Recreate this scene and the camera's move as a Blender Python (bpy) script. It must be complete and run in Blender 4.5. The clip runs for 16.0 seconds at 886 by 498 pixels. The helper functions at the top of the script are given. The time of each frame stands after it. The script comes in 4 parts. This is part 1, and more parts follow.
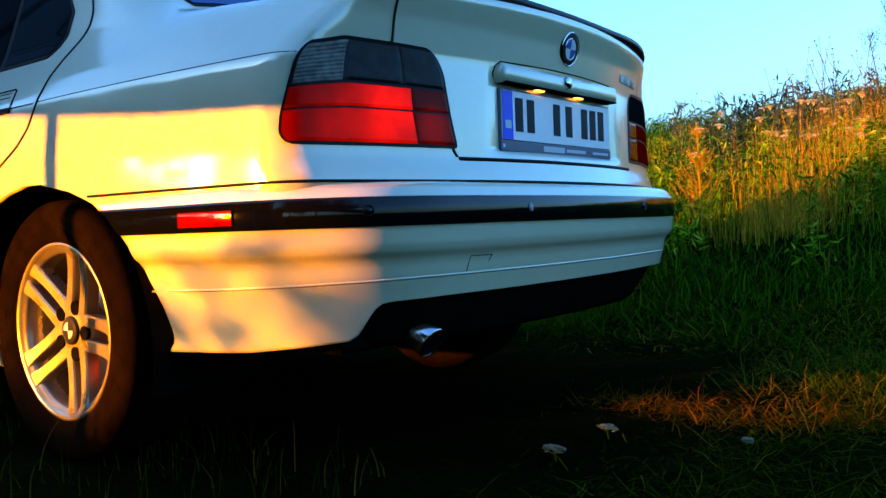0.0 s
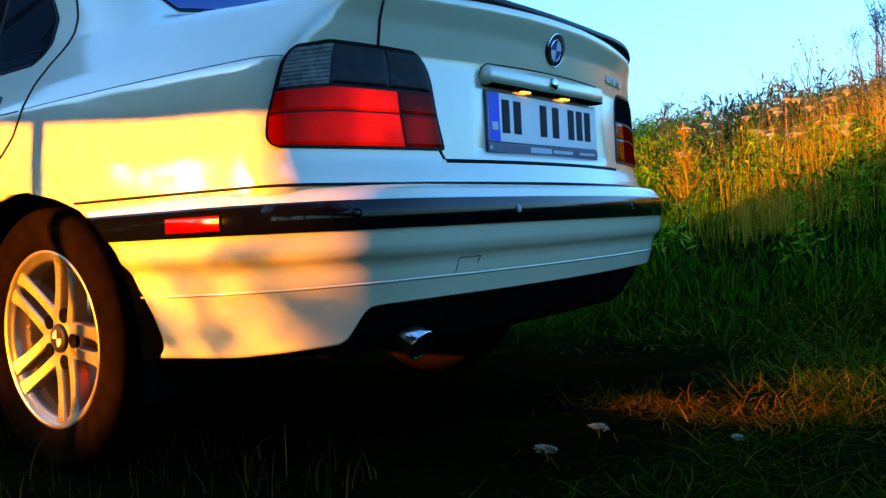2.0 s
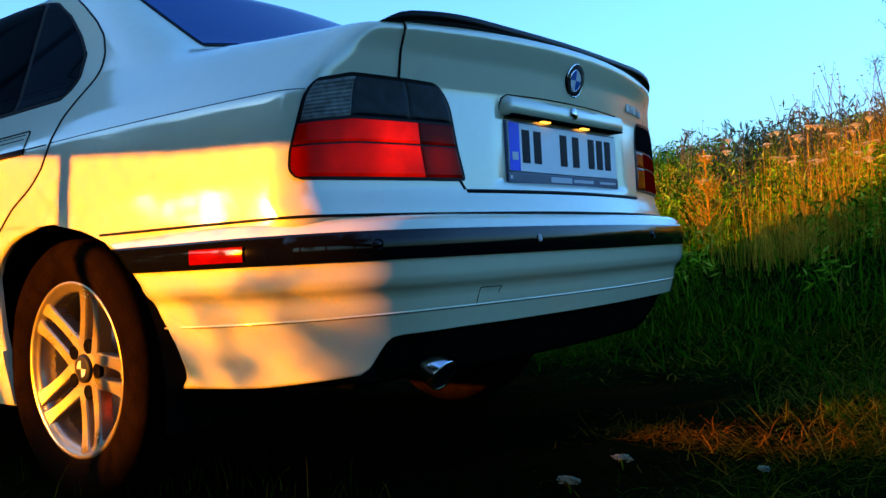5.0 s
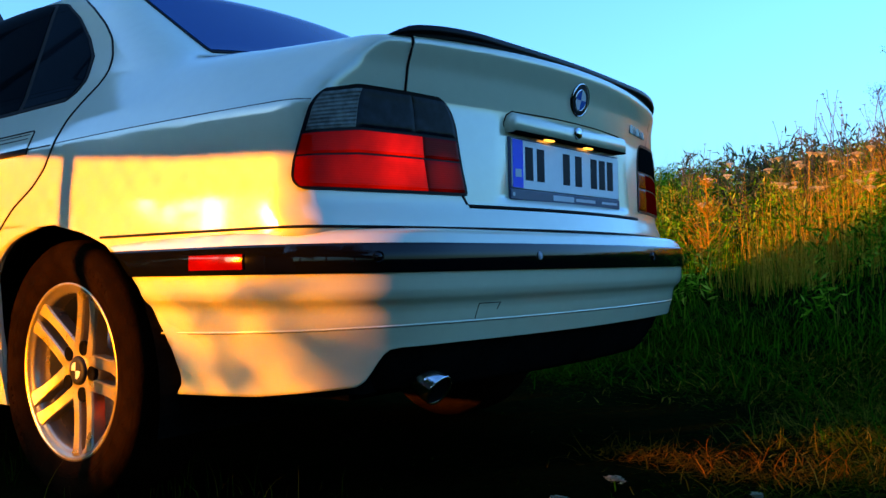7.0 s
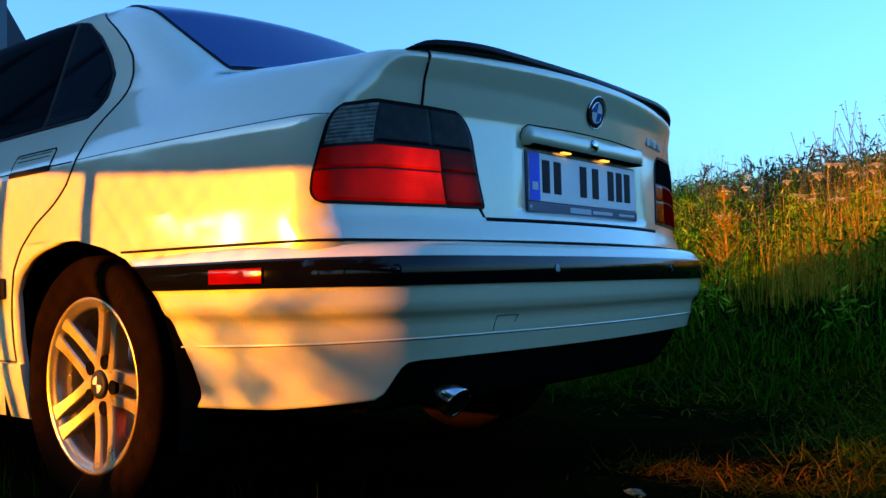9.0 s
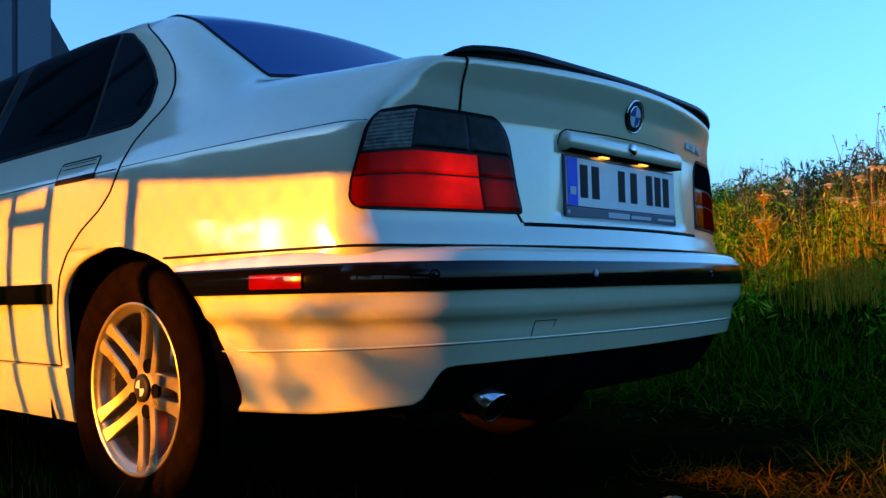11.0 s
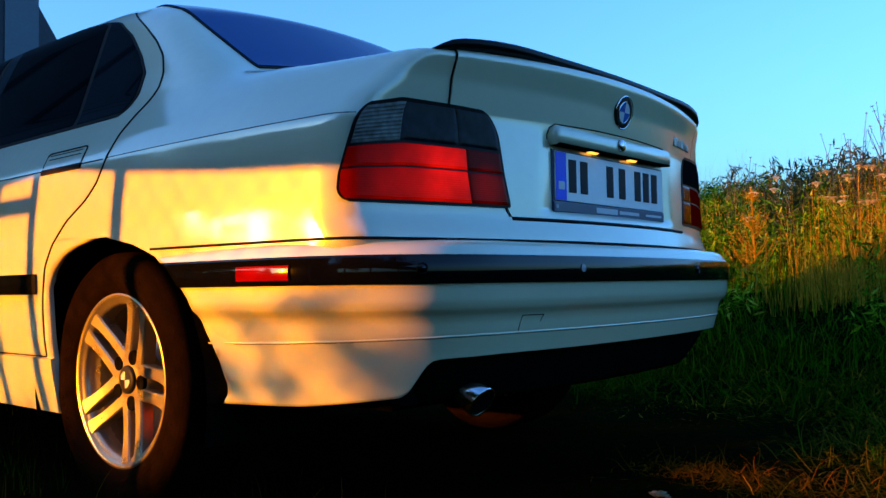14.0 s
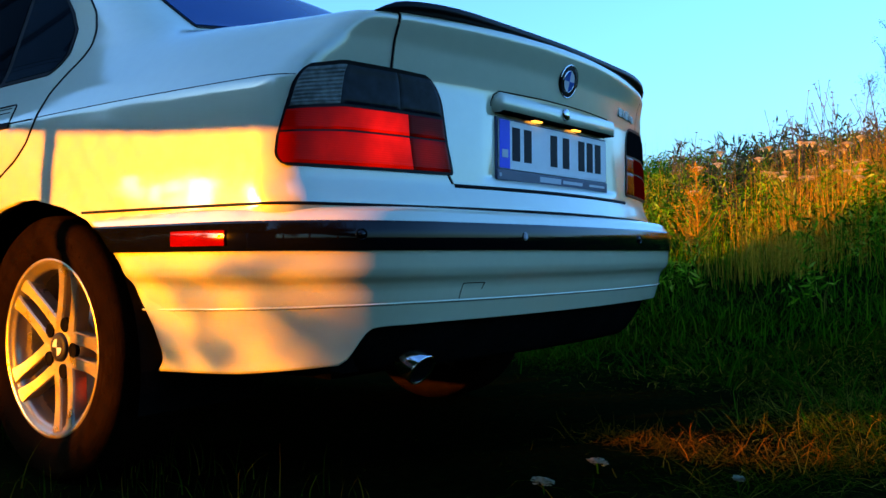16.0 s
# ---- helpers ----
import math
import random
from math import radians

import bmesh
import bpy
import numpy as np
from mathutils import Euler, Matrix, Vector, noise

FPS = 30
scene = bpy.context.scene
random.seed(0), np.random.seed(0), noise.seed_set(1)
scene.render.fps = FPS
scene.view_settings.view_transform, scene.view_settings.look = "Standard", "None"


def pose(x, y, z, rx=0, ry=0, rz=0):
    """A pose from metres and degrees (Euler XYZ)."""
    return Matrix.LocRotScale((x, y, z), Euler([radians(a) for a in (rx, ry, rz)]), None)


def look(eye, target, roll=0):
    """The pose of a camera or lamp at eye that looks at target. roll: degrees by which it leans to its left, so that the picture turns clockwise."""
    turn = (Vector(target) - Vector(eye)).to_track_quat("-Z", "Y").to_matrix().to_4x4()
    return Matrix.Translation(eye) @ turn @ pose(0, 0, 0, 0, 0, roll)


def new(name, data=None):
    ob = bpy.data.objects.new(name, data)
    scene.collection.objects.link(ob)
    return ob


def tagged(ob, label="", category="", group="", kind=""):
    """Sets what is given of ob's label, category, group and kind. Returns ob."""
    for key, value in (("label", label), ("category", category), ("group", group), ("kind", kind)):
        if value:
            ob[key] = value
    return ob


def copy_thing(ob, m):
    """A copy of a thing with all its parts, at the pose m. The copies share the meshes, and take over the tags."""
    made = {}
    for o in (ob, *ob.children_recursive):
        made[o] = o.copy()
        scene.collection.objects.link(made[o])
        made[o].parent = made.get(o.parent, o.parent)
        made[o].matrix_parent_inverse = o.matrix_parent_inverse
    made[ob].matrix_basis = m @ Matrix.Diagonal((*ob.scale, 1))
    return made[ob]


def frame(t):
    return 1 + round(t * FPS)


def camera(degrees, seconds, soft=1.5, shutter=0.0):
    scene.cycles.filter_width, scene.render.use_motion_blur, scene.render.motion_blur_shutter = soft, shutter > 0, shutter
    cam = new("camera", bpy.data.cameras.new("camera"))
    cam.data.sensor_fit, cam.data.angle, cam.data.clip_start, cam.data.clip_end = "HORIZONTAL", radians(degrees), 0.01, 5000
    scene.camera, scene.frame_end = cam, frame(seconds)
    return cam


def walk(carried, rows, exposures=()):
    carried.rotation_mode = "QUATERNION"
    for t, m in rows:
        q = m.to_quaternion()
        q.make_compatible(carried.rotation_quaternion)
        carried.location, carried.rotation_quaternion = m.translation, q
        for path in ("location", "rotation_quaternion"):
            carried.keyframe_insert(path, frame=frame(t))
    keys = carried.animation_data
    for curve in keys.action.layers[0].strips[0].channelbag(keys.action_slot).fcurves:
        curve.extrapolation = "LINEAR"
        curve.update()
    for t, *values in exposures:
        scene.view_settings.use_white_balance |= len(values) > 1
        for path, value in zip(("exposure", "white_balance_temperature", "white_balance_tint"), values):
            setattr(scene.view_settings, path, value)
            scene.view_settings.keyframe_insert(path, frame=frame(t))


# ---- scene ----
cam = camera(54.5, 16.0)
EXPOSURES = [(0, 1.25, 6900, 12), (1.5, 1.2, 6900, 12), (2.2, 1.4, 6900, 12), (3, 1.25, 6850, 12), (4, 1.05, 6800, 12), (7, .87, 6700, 12), (10, .63, 6500, 12), (12.5, .56, 6500, 12), (14.5, .61, 6500, 12), (16, .96, 6800, 12)]
PATH = [
    (0, (-1.861, -1.956, 0.524), (-0.274, -0.74, 0.467), -2.1),
    (0.5, (-1.863, -1.957, 0.524), (-0.278, -0.737, 0.474), -2.5),
    (1, (-1.864, -1.953, 0.527), (-0.278, -0.735, 0.52), -2.4),
    (1.5, (-1.865, -1.954, 0.526), (-0.278, -0.739, 0.51), -2.3),
    (2, (-1.862, -1.96, 0.522), (-0.261, -0.763, 0.471), -2.9),
    (2.5, (-1.864, -1.961, 0.521), (-0.275, -0.747, 0.479), -3.2),
    (3, (-1.864, -1.96, 0.523), (-0.275, -0.745, 0.489), -2.7),
    (3.5, (-1.864, -1.962, 0.524), (-0.281, -0.739, 0.52), -2.8),
    (4, (-1.864, -1.962, 0.525), (-0.287, -0.732, 0.534), -3.1),
    (6.5, (-1.869, -1.96, 0.526), (-0.302, -0.718, 0.557), -2.5),
    (7, (-1.868, -1.958, 0.528), (-0.29, -0.73, 0.576), -1.1),
    (7.5, (-1.869, -1.961, 0.527), (-0.3, -0.724, 0.605), -0.9),
    (8, (-1.869, -1.961, 0.528), (-0.305, -0.717, 0.606), -1.2),
    (8.5, (-1.871, -1.962, 0.525), (-0.311, -0.713, 0.608), -1.5),
    (9, (-1.873, -1.961, 0.525), (-0.32, -0.703, 0.607), -1.4),
    (9.5, (-1.876, -1.963, 0.523), (-0.34, -0.685, 0.604), -2.2),
    (10, (-1.878, -1.962, 0.525), (-0.373, -0.648, 0.62), -1.7),
    (12.5, (-1.879, -1.956, 0.524), (-0.37, -0.647, 0.618), -0.8),
    (13, (-1.877, -1.956, 0.522), (-0.36, -0.655, 0.605), -0.5),
    (13.5, (-1.875, -1.958, 0.521), (-0.358, -0.658, 0.6), -0.8),
    (14, (-1.876, -1.959, 0.522), (-0.359, -0.658, 0.606), -0.9),
    (14.5, (-1.877, -1.957, 0.52), (-0.359, -0.658, 0.612), -0.9),
    (15, (-1.871, -1.956, 0.522), (-0.325, -0.689, 0.595), -0.3),
    (15.5, (-1.86, -1.961, 0.519), (-0.29, -0.722, 0.572), -0.4),
    (16, (-1.851, -1.962, 0.513), (-0.26, -0.749, 0.53), -0.4),
]
walk(cam, [(t, look(eye, target, roll)) for t, eye, target, roll in PATH], EXPOSURES)
# ---- world, sun, exposure ----
SUN_AZ, SUN_EL = 29.0, 5.0          # degrees: azimuth from -x towards +y, height
sun_way = Vector((-math.cos(radians(SUN_AZ)) * math.cos(radians(SUN_EL)), math.sin(radians(SUN_AZ)) * math.cos(radians(SUN_EL)), math.sin(radians(SUN_EL))))
world = bpy.data.worlds.new("evening_sky")
scene.world = world
world.use_nodes = True
wn = world.node_tree
sky = wn.nodes.new("ShaderNodeTexSky")
sky.sky_type = "NISHITA"
sky.sun_disc = False
sky.sun_elevation = radians(SUN_EL + 1)
sky.sun_rotation = math.atan2(sun_way.x, sun_way.y)
sky.air_density, sky.dust_density, sky.ozone_density = 1.0, 3.2, 2.0
tint = wn.nodes.new("ShaderNodeVectorMath")
tint.operation = "MULTIPLY"
tint.inputs[1].default_value = (0.50, 1.02, 1.68)
wn.links.new(sky.outputs[0], tint.inputs[0])
wn.links.new(tint.outputs[0], wn.nodes["Background"].inputs[0])
wn.nodes["Background"].inputs[1].default_value = 0.345
sun = new("sun", bpy.data.lights.new("sun", "SUN"))
sun.data.energy, sun.data.angle, sun.data.color = 11.5, radians(0.53), (1.0, 0.29, 0.001)
sun.matrix_world = look(sun_way * 30, (0, 0, 0))


# ---- materials ----
def material(name, colour, rough=0.5, metal=0.0, coat=0.0, spec=0.5, noise_scale=0.0, amount=0.15, bump=0.0, fine=0.0, coat_rough=0.04):
    m = bpy.data.materials.new(name)
    m.use_nodes = True
    nt = m.node_tree
    b = nt.nodes["Principled BSDF"]
    b.inputs["Base Color"].default_value = (*colour, 1)
    b.inputs["Roughness"].default_value = rough
    b.inputs["Metallic"].default_value = metal
    b.inputs["Coat Weight"].default_value = coat
    b.inputs["Coat Roughness"].default_value = coat_rough
    b.inputs["Specular IOR Level"].default_value = spec
    if noise_scale:
        tc = nt.nodes.new("ShaderNodeTexCoord")
        n1 = nt.nodes.new("ShaderNodeTexNoise")
        n1.inputs["Scale"].default_value, n1.inputs["Detail"].default_value = noise_scale, 6
        n2 = nt.nodes.new("ShaderNodeTexNoise")
        n2.inputs["Scale"].default_value, n2.inputs["Detail"].default_value = noise_scale * (fine or 12), 4
        mix = nt.nodes.new("ShaderNodeMath")
        mix.operation = "MULTIPLY"
        for n in (n1, n2):
            nt.links.new(tc.outputs["Object"], n.inputs["Vector"])
        nt.links.new(n1.outputs[0], mix.inputs[0])
        nt.links.new(n2.outputs[0], mix.inputs[1])
        ramp = nt.nodes.new("ShaderNodeMapRange")
        ramp.inputs["From Min"].default_value, ramp.inputs["From Max"].default_value = 0.12, 0.42
        ramp.inputs["To Min"].default_value, ramp.inputs["To Max"].default_value = 1 - amount, 1 + amount
        nt.links.new(mix.outputs[0], ramp.inputs["Value"])
        mul = nt.nodes.new("ShaderNodeVectorMath")
        mul.operation = "SCALE"
        mul.inputs[0].default_value = colour
        nt.links.new(ramp.outputs[0], mul.inputs["Scale"])
        nt.links.new(mul.outputs[0], b.inputs["Base Color"])
        rr = nt.nodes.new("ShaderNodeMapRange")
        rr.inputs["To Min"].default_value, rr.inputs["To Max"].default_value = max(0, rough - 0.08), min(1, rough + 0.08)
        nt.links.new(n1.outputs[0], rr.inputs["Value"])
        nt.links.new(rr.outputs[0], b.inputs["Roughness"])
        if bump:
            bn = nt.nodes.new("ShaderNodeBump")
            bn.inputs["Strength"].default_value, bn.inputs["Distance"].default_value = bump, 0.004
            nt.links.new(n2.outputs[0], bn.inputs["Height"])
            nt.links.new(bn.outputs[0], b.inputs["Normal"])
    return m


def bsdf(m):
    return m.node_tree.nodes["Principled BSDF"]


# White car tinted cream: warm sunlight is put into this base colour.
PAINT = material("sun_warmed_white_paint", (0.61, 0.60, 0.395), 0.38, 0, 1.0, 0.5, 3.0, 0.03, coat_rough=0.08)
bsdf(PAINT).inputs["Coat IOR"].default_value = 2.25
RUBBER = material("black_rubber", (0.006, 0.006, 0.007), 0.6, spec=0.06)
TRIM = material("black_plastic_trim", (0.002, 0.002, 0.003), 0.06, spec=0.30)
LIP_BLACK = material("satin_black", (0.003, 0.003, 0.004), 0.35, spec=0.1, noise_scale=20, amount=0.2)
UNDER = material("shaded_underbody", (0.005, 0.0045, 0.004), 0.9, spec=0.0, noise_scale=9, amount=0.4)
# Near-black, with the deep shade under the car put into its colour.
GLASS = material("tinted_glass", (0.0005, 0.0006, 0.001), 0.02, spec=0.022)
QUARTER = material("quarter_glass", (0.001, 0.002, 0.004), 0.02, spec=0.09)
# The blue of the reflected sky is put into this base colour.
SCREEN = material("sky_blue_screen", (0.0002, 0.050, 0.20), 0.02, spec=0.025)
REFLECTOR = material("red_reflector", (0.16, 0.001, 0.0005), 0.06, spec=0.3)
TYRE = material("tyre_rubber", (0.0065, 0.0034, 0.0018), 0.9, spec=0.0, noise_scale=14, amount=0.35, bump=0.3)
# Silver with the low sun's yellow put into its colour.
ALLOY = material("sun_yellowed_silver", (0.36, 0.31, 0.22), 0.30, 0.75, coat=0.2, noise_scale=25, amount=0.06)
# Darker grey alloy for the rim's barrel.
ALLOY_IN = material("dark_barrel_alloy", (0.13, 0.13, 0.14), 0.5, 0.6, noise_scale=18, amount=0.2)
CHROME = material("chrome", (0.62, 0.62, 0.64), 0.12, 1.0)
DISC = material("brake_disc_steel", (0.30, 0.29, 0.28), 0.4, 0.9, noise_scale=30, amount=0.2)
CALIPER = material("orange_red_calliper", (0.75, 0.10, 0.02), 0.45, noise_scale=25, amount=0.1)
RED_LENS = material("red_lens", (0.12, 0.0006, 0.0003), 0.06, spec=0.05)


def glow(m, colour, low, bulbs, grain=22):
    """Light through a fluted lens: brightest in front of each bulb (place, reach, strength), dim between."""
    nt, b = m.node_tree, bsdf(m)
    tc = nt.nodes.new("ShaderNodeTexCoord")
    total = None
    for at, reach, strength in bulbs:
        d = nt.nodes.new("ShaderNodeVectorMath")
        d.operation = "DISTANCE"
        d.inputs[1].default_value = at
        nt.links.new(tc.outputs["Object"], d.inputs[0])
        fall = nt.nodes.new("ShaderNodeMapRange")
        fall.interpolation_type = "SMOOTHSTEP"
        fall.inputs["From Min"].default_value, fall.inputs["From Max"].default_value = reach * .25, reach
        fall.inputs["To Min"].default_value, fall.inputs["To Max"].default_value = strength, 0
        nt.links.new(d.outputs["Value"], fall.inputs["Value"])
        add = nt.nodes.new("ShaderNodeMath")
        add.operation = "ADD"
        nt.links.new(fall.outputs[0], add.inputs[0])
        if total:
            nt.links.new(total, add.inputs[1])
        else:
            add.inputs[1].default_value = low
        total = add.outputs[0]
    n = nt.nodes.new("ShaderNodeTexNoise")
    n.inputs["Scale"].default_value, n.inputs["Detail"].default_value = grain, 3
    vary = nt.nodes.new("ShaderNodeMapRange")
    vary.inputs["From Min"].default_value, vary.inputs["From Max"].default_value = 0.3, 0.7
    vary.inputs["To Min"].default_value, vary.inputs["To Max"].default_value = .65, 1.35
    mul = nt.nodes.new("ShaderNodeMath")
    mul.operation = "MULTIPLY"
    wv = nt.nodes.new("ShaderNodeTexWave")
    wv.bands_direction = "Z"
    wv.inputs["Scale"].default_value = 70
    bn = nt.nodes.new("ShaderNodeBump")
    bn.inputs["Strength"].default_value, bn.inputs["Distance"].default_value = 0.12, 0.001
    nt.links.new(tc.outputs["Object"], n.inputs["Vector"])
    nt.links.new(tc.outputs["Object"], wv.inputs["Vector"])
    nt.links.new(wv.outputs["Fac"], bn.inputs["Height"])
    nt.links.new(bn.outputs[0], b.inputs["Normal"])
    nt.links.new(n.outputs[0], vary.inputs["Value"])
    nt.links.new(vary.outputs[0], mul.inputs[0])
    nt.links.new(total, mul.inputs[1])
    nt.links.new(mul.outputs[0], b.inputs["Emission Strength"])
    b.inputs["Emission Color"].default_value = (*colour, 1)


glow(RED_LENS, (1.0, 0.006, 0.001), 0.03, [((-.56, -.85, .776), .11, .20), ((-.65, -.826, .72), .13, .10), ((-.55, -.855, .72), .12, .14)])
# Dimmer copy of the red lens, without glow, to darken the right lamp.
RED_DIM = material("dimmed_red_lens", (0.22, 0.002, 0.001), 0.12, spec=0.0)
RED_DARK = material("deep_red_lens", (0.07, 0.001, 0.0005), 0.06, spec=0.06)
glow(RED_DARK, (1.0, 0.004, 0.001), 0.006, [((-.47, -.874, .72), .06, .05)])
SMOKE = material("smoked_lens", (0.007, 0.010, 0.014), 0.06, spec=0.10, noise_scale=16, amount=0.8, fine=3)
# Dimmer copy of the smoked lens, also for the right lamp.
SMOKE_DIM = material("dimmed_smoked_lens", (0.006, 0.006, 0.006), 0.12, spec=0.0)
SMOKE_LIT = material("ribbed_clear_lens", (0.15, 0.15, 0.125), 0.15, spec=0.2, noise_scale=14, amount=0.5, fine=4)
PLATE_WHITE = material("plate_white", (0.80, 0.80, 0.80), 0.4, noise_scale=30, amount=0.04)
PLATE_BLUE = material("plate_blue", (0.01, 0.07, 0.80), 0.4, spec=0.2)
PLATE_BLACK = material("plate_black", (0.008, 0.008, 0.012), 0.5, spec=0.1)
FRAME_BLUE = material("plate_frame_blue", (0.02, 0.045, 0.11), 0.35)
GREY_PRINT = material("pale_print", (0.5, 0.53, 0.58), 0.5)
DARK_CHROME = material("dark_chrome", (0.016, 0.018, 0.022), 0.25, 0.5)
BADGE_BLUE = material("badge_blue", (0.02, 0.12, 0.45), 0.2, coat=1.0)
BADGE_WHITE = material("badge_white", (0.75, 0.76, 0.78), 0.2, coat=1.0)
WARM = bpy.data.materials.new("plate_lamp_glow")
WARM.use_nodes = True
bsdf(WARM).inputs["Base Color"].default_value = (0.6, 0.3, 0.05, 1)
bsdf(WARM).inputs["Emission Color"].default_value = (1.0, 0.42, 0.05, 1)
bsdf(WARM).inputs["Emission Strength"].default_value = 1.6


# ---- mesh helpers ----
def link_mesh(name, verts, faces, mat, parent=None, label="", smooth=True):
    me = bpy.data.meshes.new(name)
    me.from_pydata([tuple(map(float, v)) for v in verts], [], faces)
    me.materials.append(mat)
    if smooth:
        me.polygons.foreach_set("use_smooth", [True] * len(me.polygons))
    me.update()
    ob = new(name, me)
    ob.parent = parent
    if label:
        ob["label"] = label
    return ob


def part(name, bm, mat, parent, label="", smooth=False):
    """A bmesh as one mesh object under a thing or a part."""
    me = bpy.data.meshes.new(name)
    bm.to_mesh(me)
    bm.free()
    me.materials.append(mat)
    if smooth:
        me.polygons.foreach_set("use_smooth", [True] * len(me.polygons))
    ob = new(name, me)
    ob.parent = parent
    if label:
        ob["label"] = label
    return ob


class Sheet:
    """Collects grids of points into one mesh."""

    def __init__(self):
        self.v, self.f, self.n = [], [], 0

    def grid(self, p, flip=False):
        p = np.asarray(p)
        a, b = p.shape[:2]
        o = self.n
        self.v.append(p.reshape(-1, 3))
        self.n += a * b
        for i in range(a - 1):
            for j in range(b - 1):
                q = (o + i * b + j, o + i * b + j + 1, o + (i + 1) * b + j + 1, o + (i + 1) * b + j)
                self.f.append(q[::-1] if flip else q)
        return self

    def both(self, p, flip=False):
        """The grid and its mirror image across the car's middle."""
        self.grid(p, flip)
        self.grid(np.asarray(p) * (-1, 1, 1), not flip)
        return self

    def object(self, name, mat, parent=None, label="", smooth=True, weld=0.0004):
        ob = link_mesh(name, np.concatenate(self.v), self.f, mat, parent, label, smooth)
        if weld:
            bm = bmesh.new()
            bm.from_mesh(ob.data)
            bmesh.ops.remove_doubles(bm, verts=bm.verts, dist=weld)
            bmesh.ops.recalc_face_normals(bm, faces=bm.faces)
            bm.to_mesh(ob.data)
            bm.free()
        return ob


def tube(path, radius, n=6):
    """A closed-section tube along a line of points, as a bmesh."""
    path = [Vector(p) for p in path]
    bm = bmesh.new()
    rings = []
    for i, p in enumerate(path):
        d = (path[min(i + 1, len(path) - 1)] - path[max(i - 1, 0)]).normalized()
        a = d.orthogonal().normalized() if abs(d.z) > 0.95 else d.cross(Vector((0, 0, 1))).normalized()
        b = d.cross(a)
        r = radius[i] if isinstance(radius, (list, tuple)) else radius
        rings.append([bm.verts.new(p + a * (r * math.cos(k * math.tau / n)) + b * (r * math.sin(k * math.tau / n))) for k in range(n)])
    for r0, r1 in zip(rings, rings[1:]):
        for k in range(n):
            bm.faces.new((r0[k], r0[(k + 1) % n], r1[(k + 1) % n], r1[k]))
    bm.faces.new(rings[0][::-1])
    bm.faces.new(rings[-1])
    return bm


def box(size, at=(0, 0, 0), bevel=0.0, turn=None, bm=None):
    bm = bm or bmesh.new()
    m = Matrix.Translation(at) @ (turn or Matrix()) @ Matrix.Diagonal((*size, 1))
    made = bmesh.ops.create_cube(bm, size=1, matrix=m)["verts"]
    if bevel:
        edges = list({e for v in made for e in v.link_edges})
        bmesh.ops.bevel(bm, geom=edges, offset=bevel, segments=2, affect="EDGES", profile=0.5)
    return bm


def lathe(profile, n=48, axis="x"):
    """Turn a profile of (radius, offset) round the axis."""
    bm = bmesh.new()
    rings = []
    for r, o in profile:
        ring = []
        for k in range(n):
            a = k * math.tau / n
            c, s = r * math.cos(a), r * math.sin(a)
            ring.append(bm.verts.new({"x": (o, c, s), "y": (c, o, s), "z": (c, s, o)}[axis]))
        rings.append(ring)
    for r0, r1 in zip(rings, rings[1:]):
        for k in range(n):
            bm.faces.new((r0[k], r0[(k + 1) % n], r1[(k + 1) % n], r1[k]))
    bmesh.ops.recalc_face_normals(bm, faces=bm.faces)
    return bm


# ---- the car's surface ----
def curve_of(points, soften=0.0):
    """A softened line through (a, b) pairs, as a function."""
    xs, ys = np.array(points).T
    fine = np.linspace(xs[0], xs[-1], 600)
    vals = np.interp(fine, xs, ys)
    if soften:
        step = fine[1] - fine[0]
        half = max(1, int(soften / step))
        kernel = np.hanning(2 * half + 3)
        kernel /= kernel.sum()
        left = vals[0] - (vals[1] - vals[0]) * np.arange(half + 1, 0, -1)
        right = vals[-1] + (vals[-1] - vals[-2]) * np.arange(1, half + 2)
        vals = np.convolve(np.concatenate([left, vals, right]), kernel, "valid")
    return lambda q: np.interp(q, fine, vals)


HALF = curve_of([(.10, .78), (.20, .802), (.30, .822), (.40, .838), (.52, .848), (.60, .849), (.70, .846), (.80, .838), (.845, .832), (.90, .806), (.95, .775),
                 (1.0, .745), (1.1, .70), (1.2, .655), (1.3, .61), (1.45, .54)], 0.02)
CREST = curve_of([(-1.2, .985), (-.95, 1.004), (-.6, 1.040), (-.40, 1.066), (-.33, 1.078), (-.28, 1.102), (.07, 1.337), (.2, 1.382), (.4, 1.402), (1.0, 1.418), (1.5, 1.405),
                  (1.72, 1.365), (2.52, .995), (2.6, .965), (3.15, .86), (3.6, .74)], 0.06)
CROWN = curve_of([(-1.2, .055), (-.8, .06), (-.45, .11), (0, .17), (.3, .17), (1.7, .16), (2.6, .08), (3.6, .08)], 0.1)
TAIL = curve_of([(.1, -.82), (.56, -.86), (.592, -.945), (.61, -.951), (.66, -.930), (.80, -.924), (.87, -.922), (.94, -.933), (.985, -.950), (1.03, -.962), (1.5, -.955)], 0.015)
NOSE = curve_of([(.1, 3.36), (.3, 3.42), (.5, 3.45), (.62, 3.42), (.8, 3.33), (1.5, 3.0)], 0.03)


def smax(a, b, k):
    h = np.clip(0.5 + 0.5 * (a - b) / k, 0, 1)
    return b + (a - b) * h + k * h * (1 - h)


def taper(y):
    return .07 * np.clip(.1 - y, 0, 2) ** 2 + .11 * np.clip(y - 2.45, 0, 2) ** 2


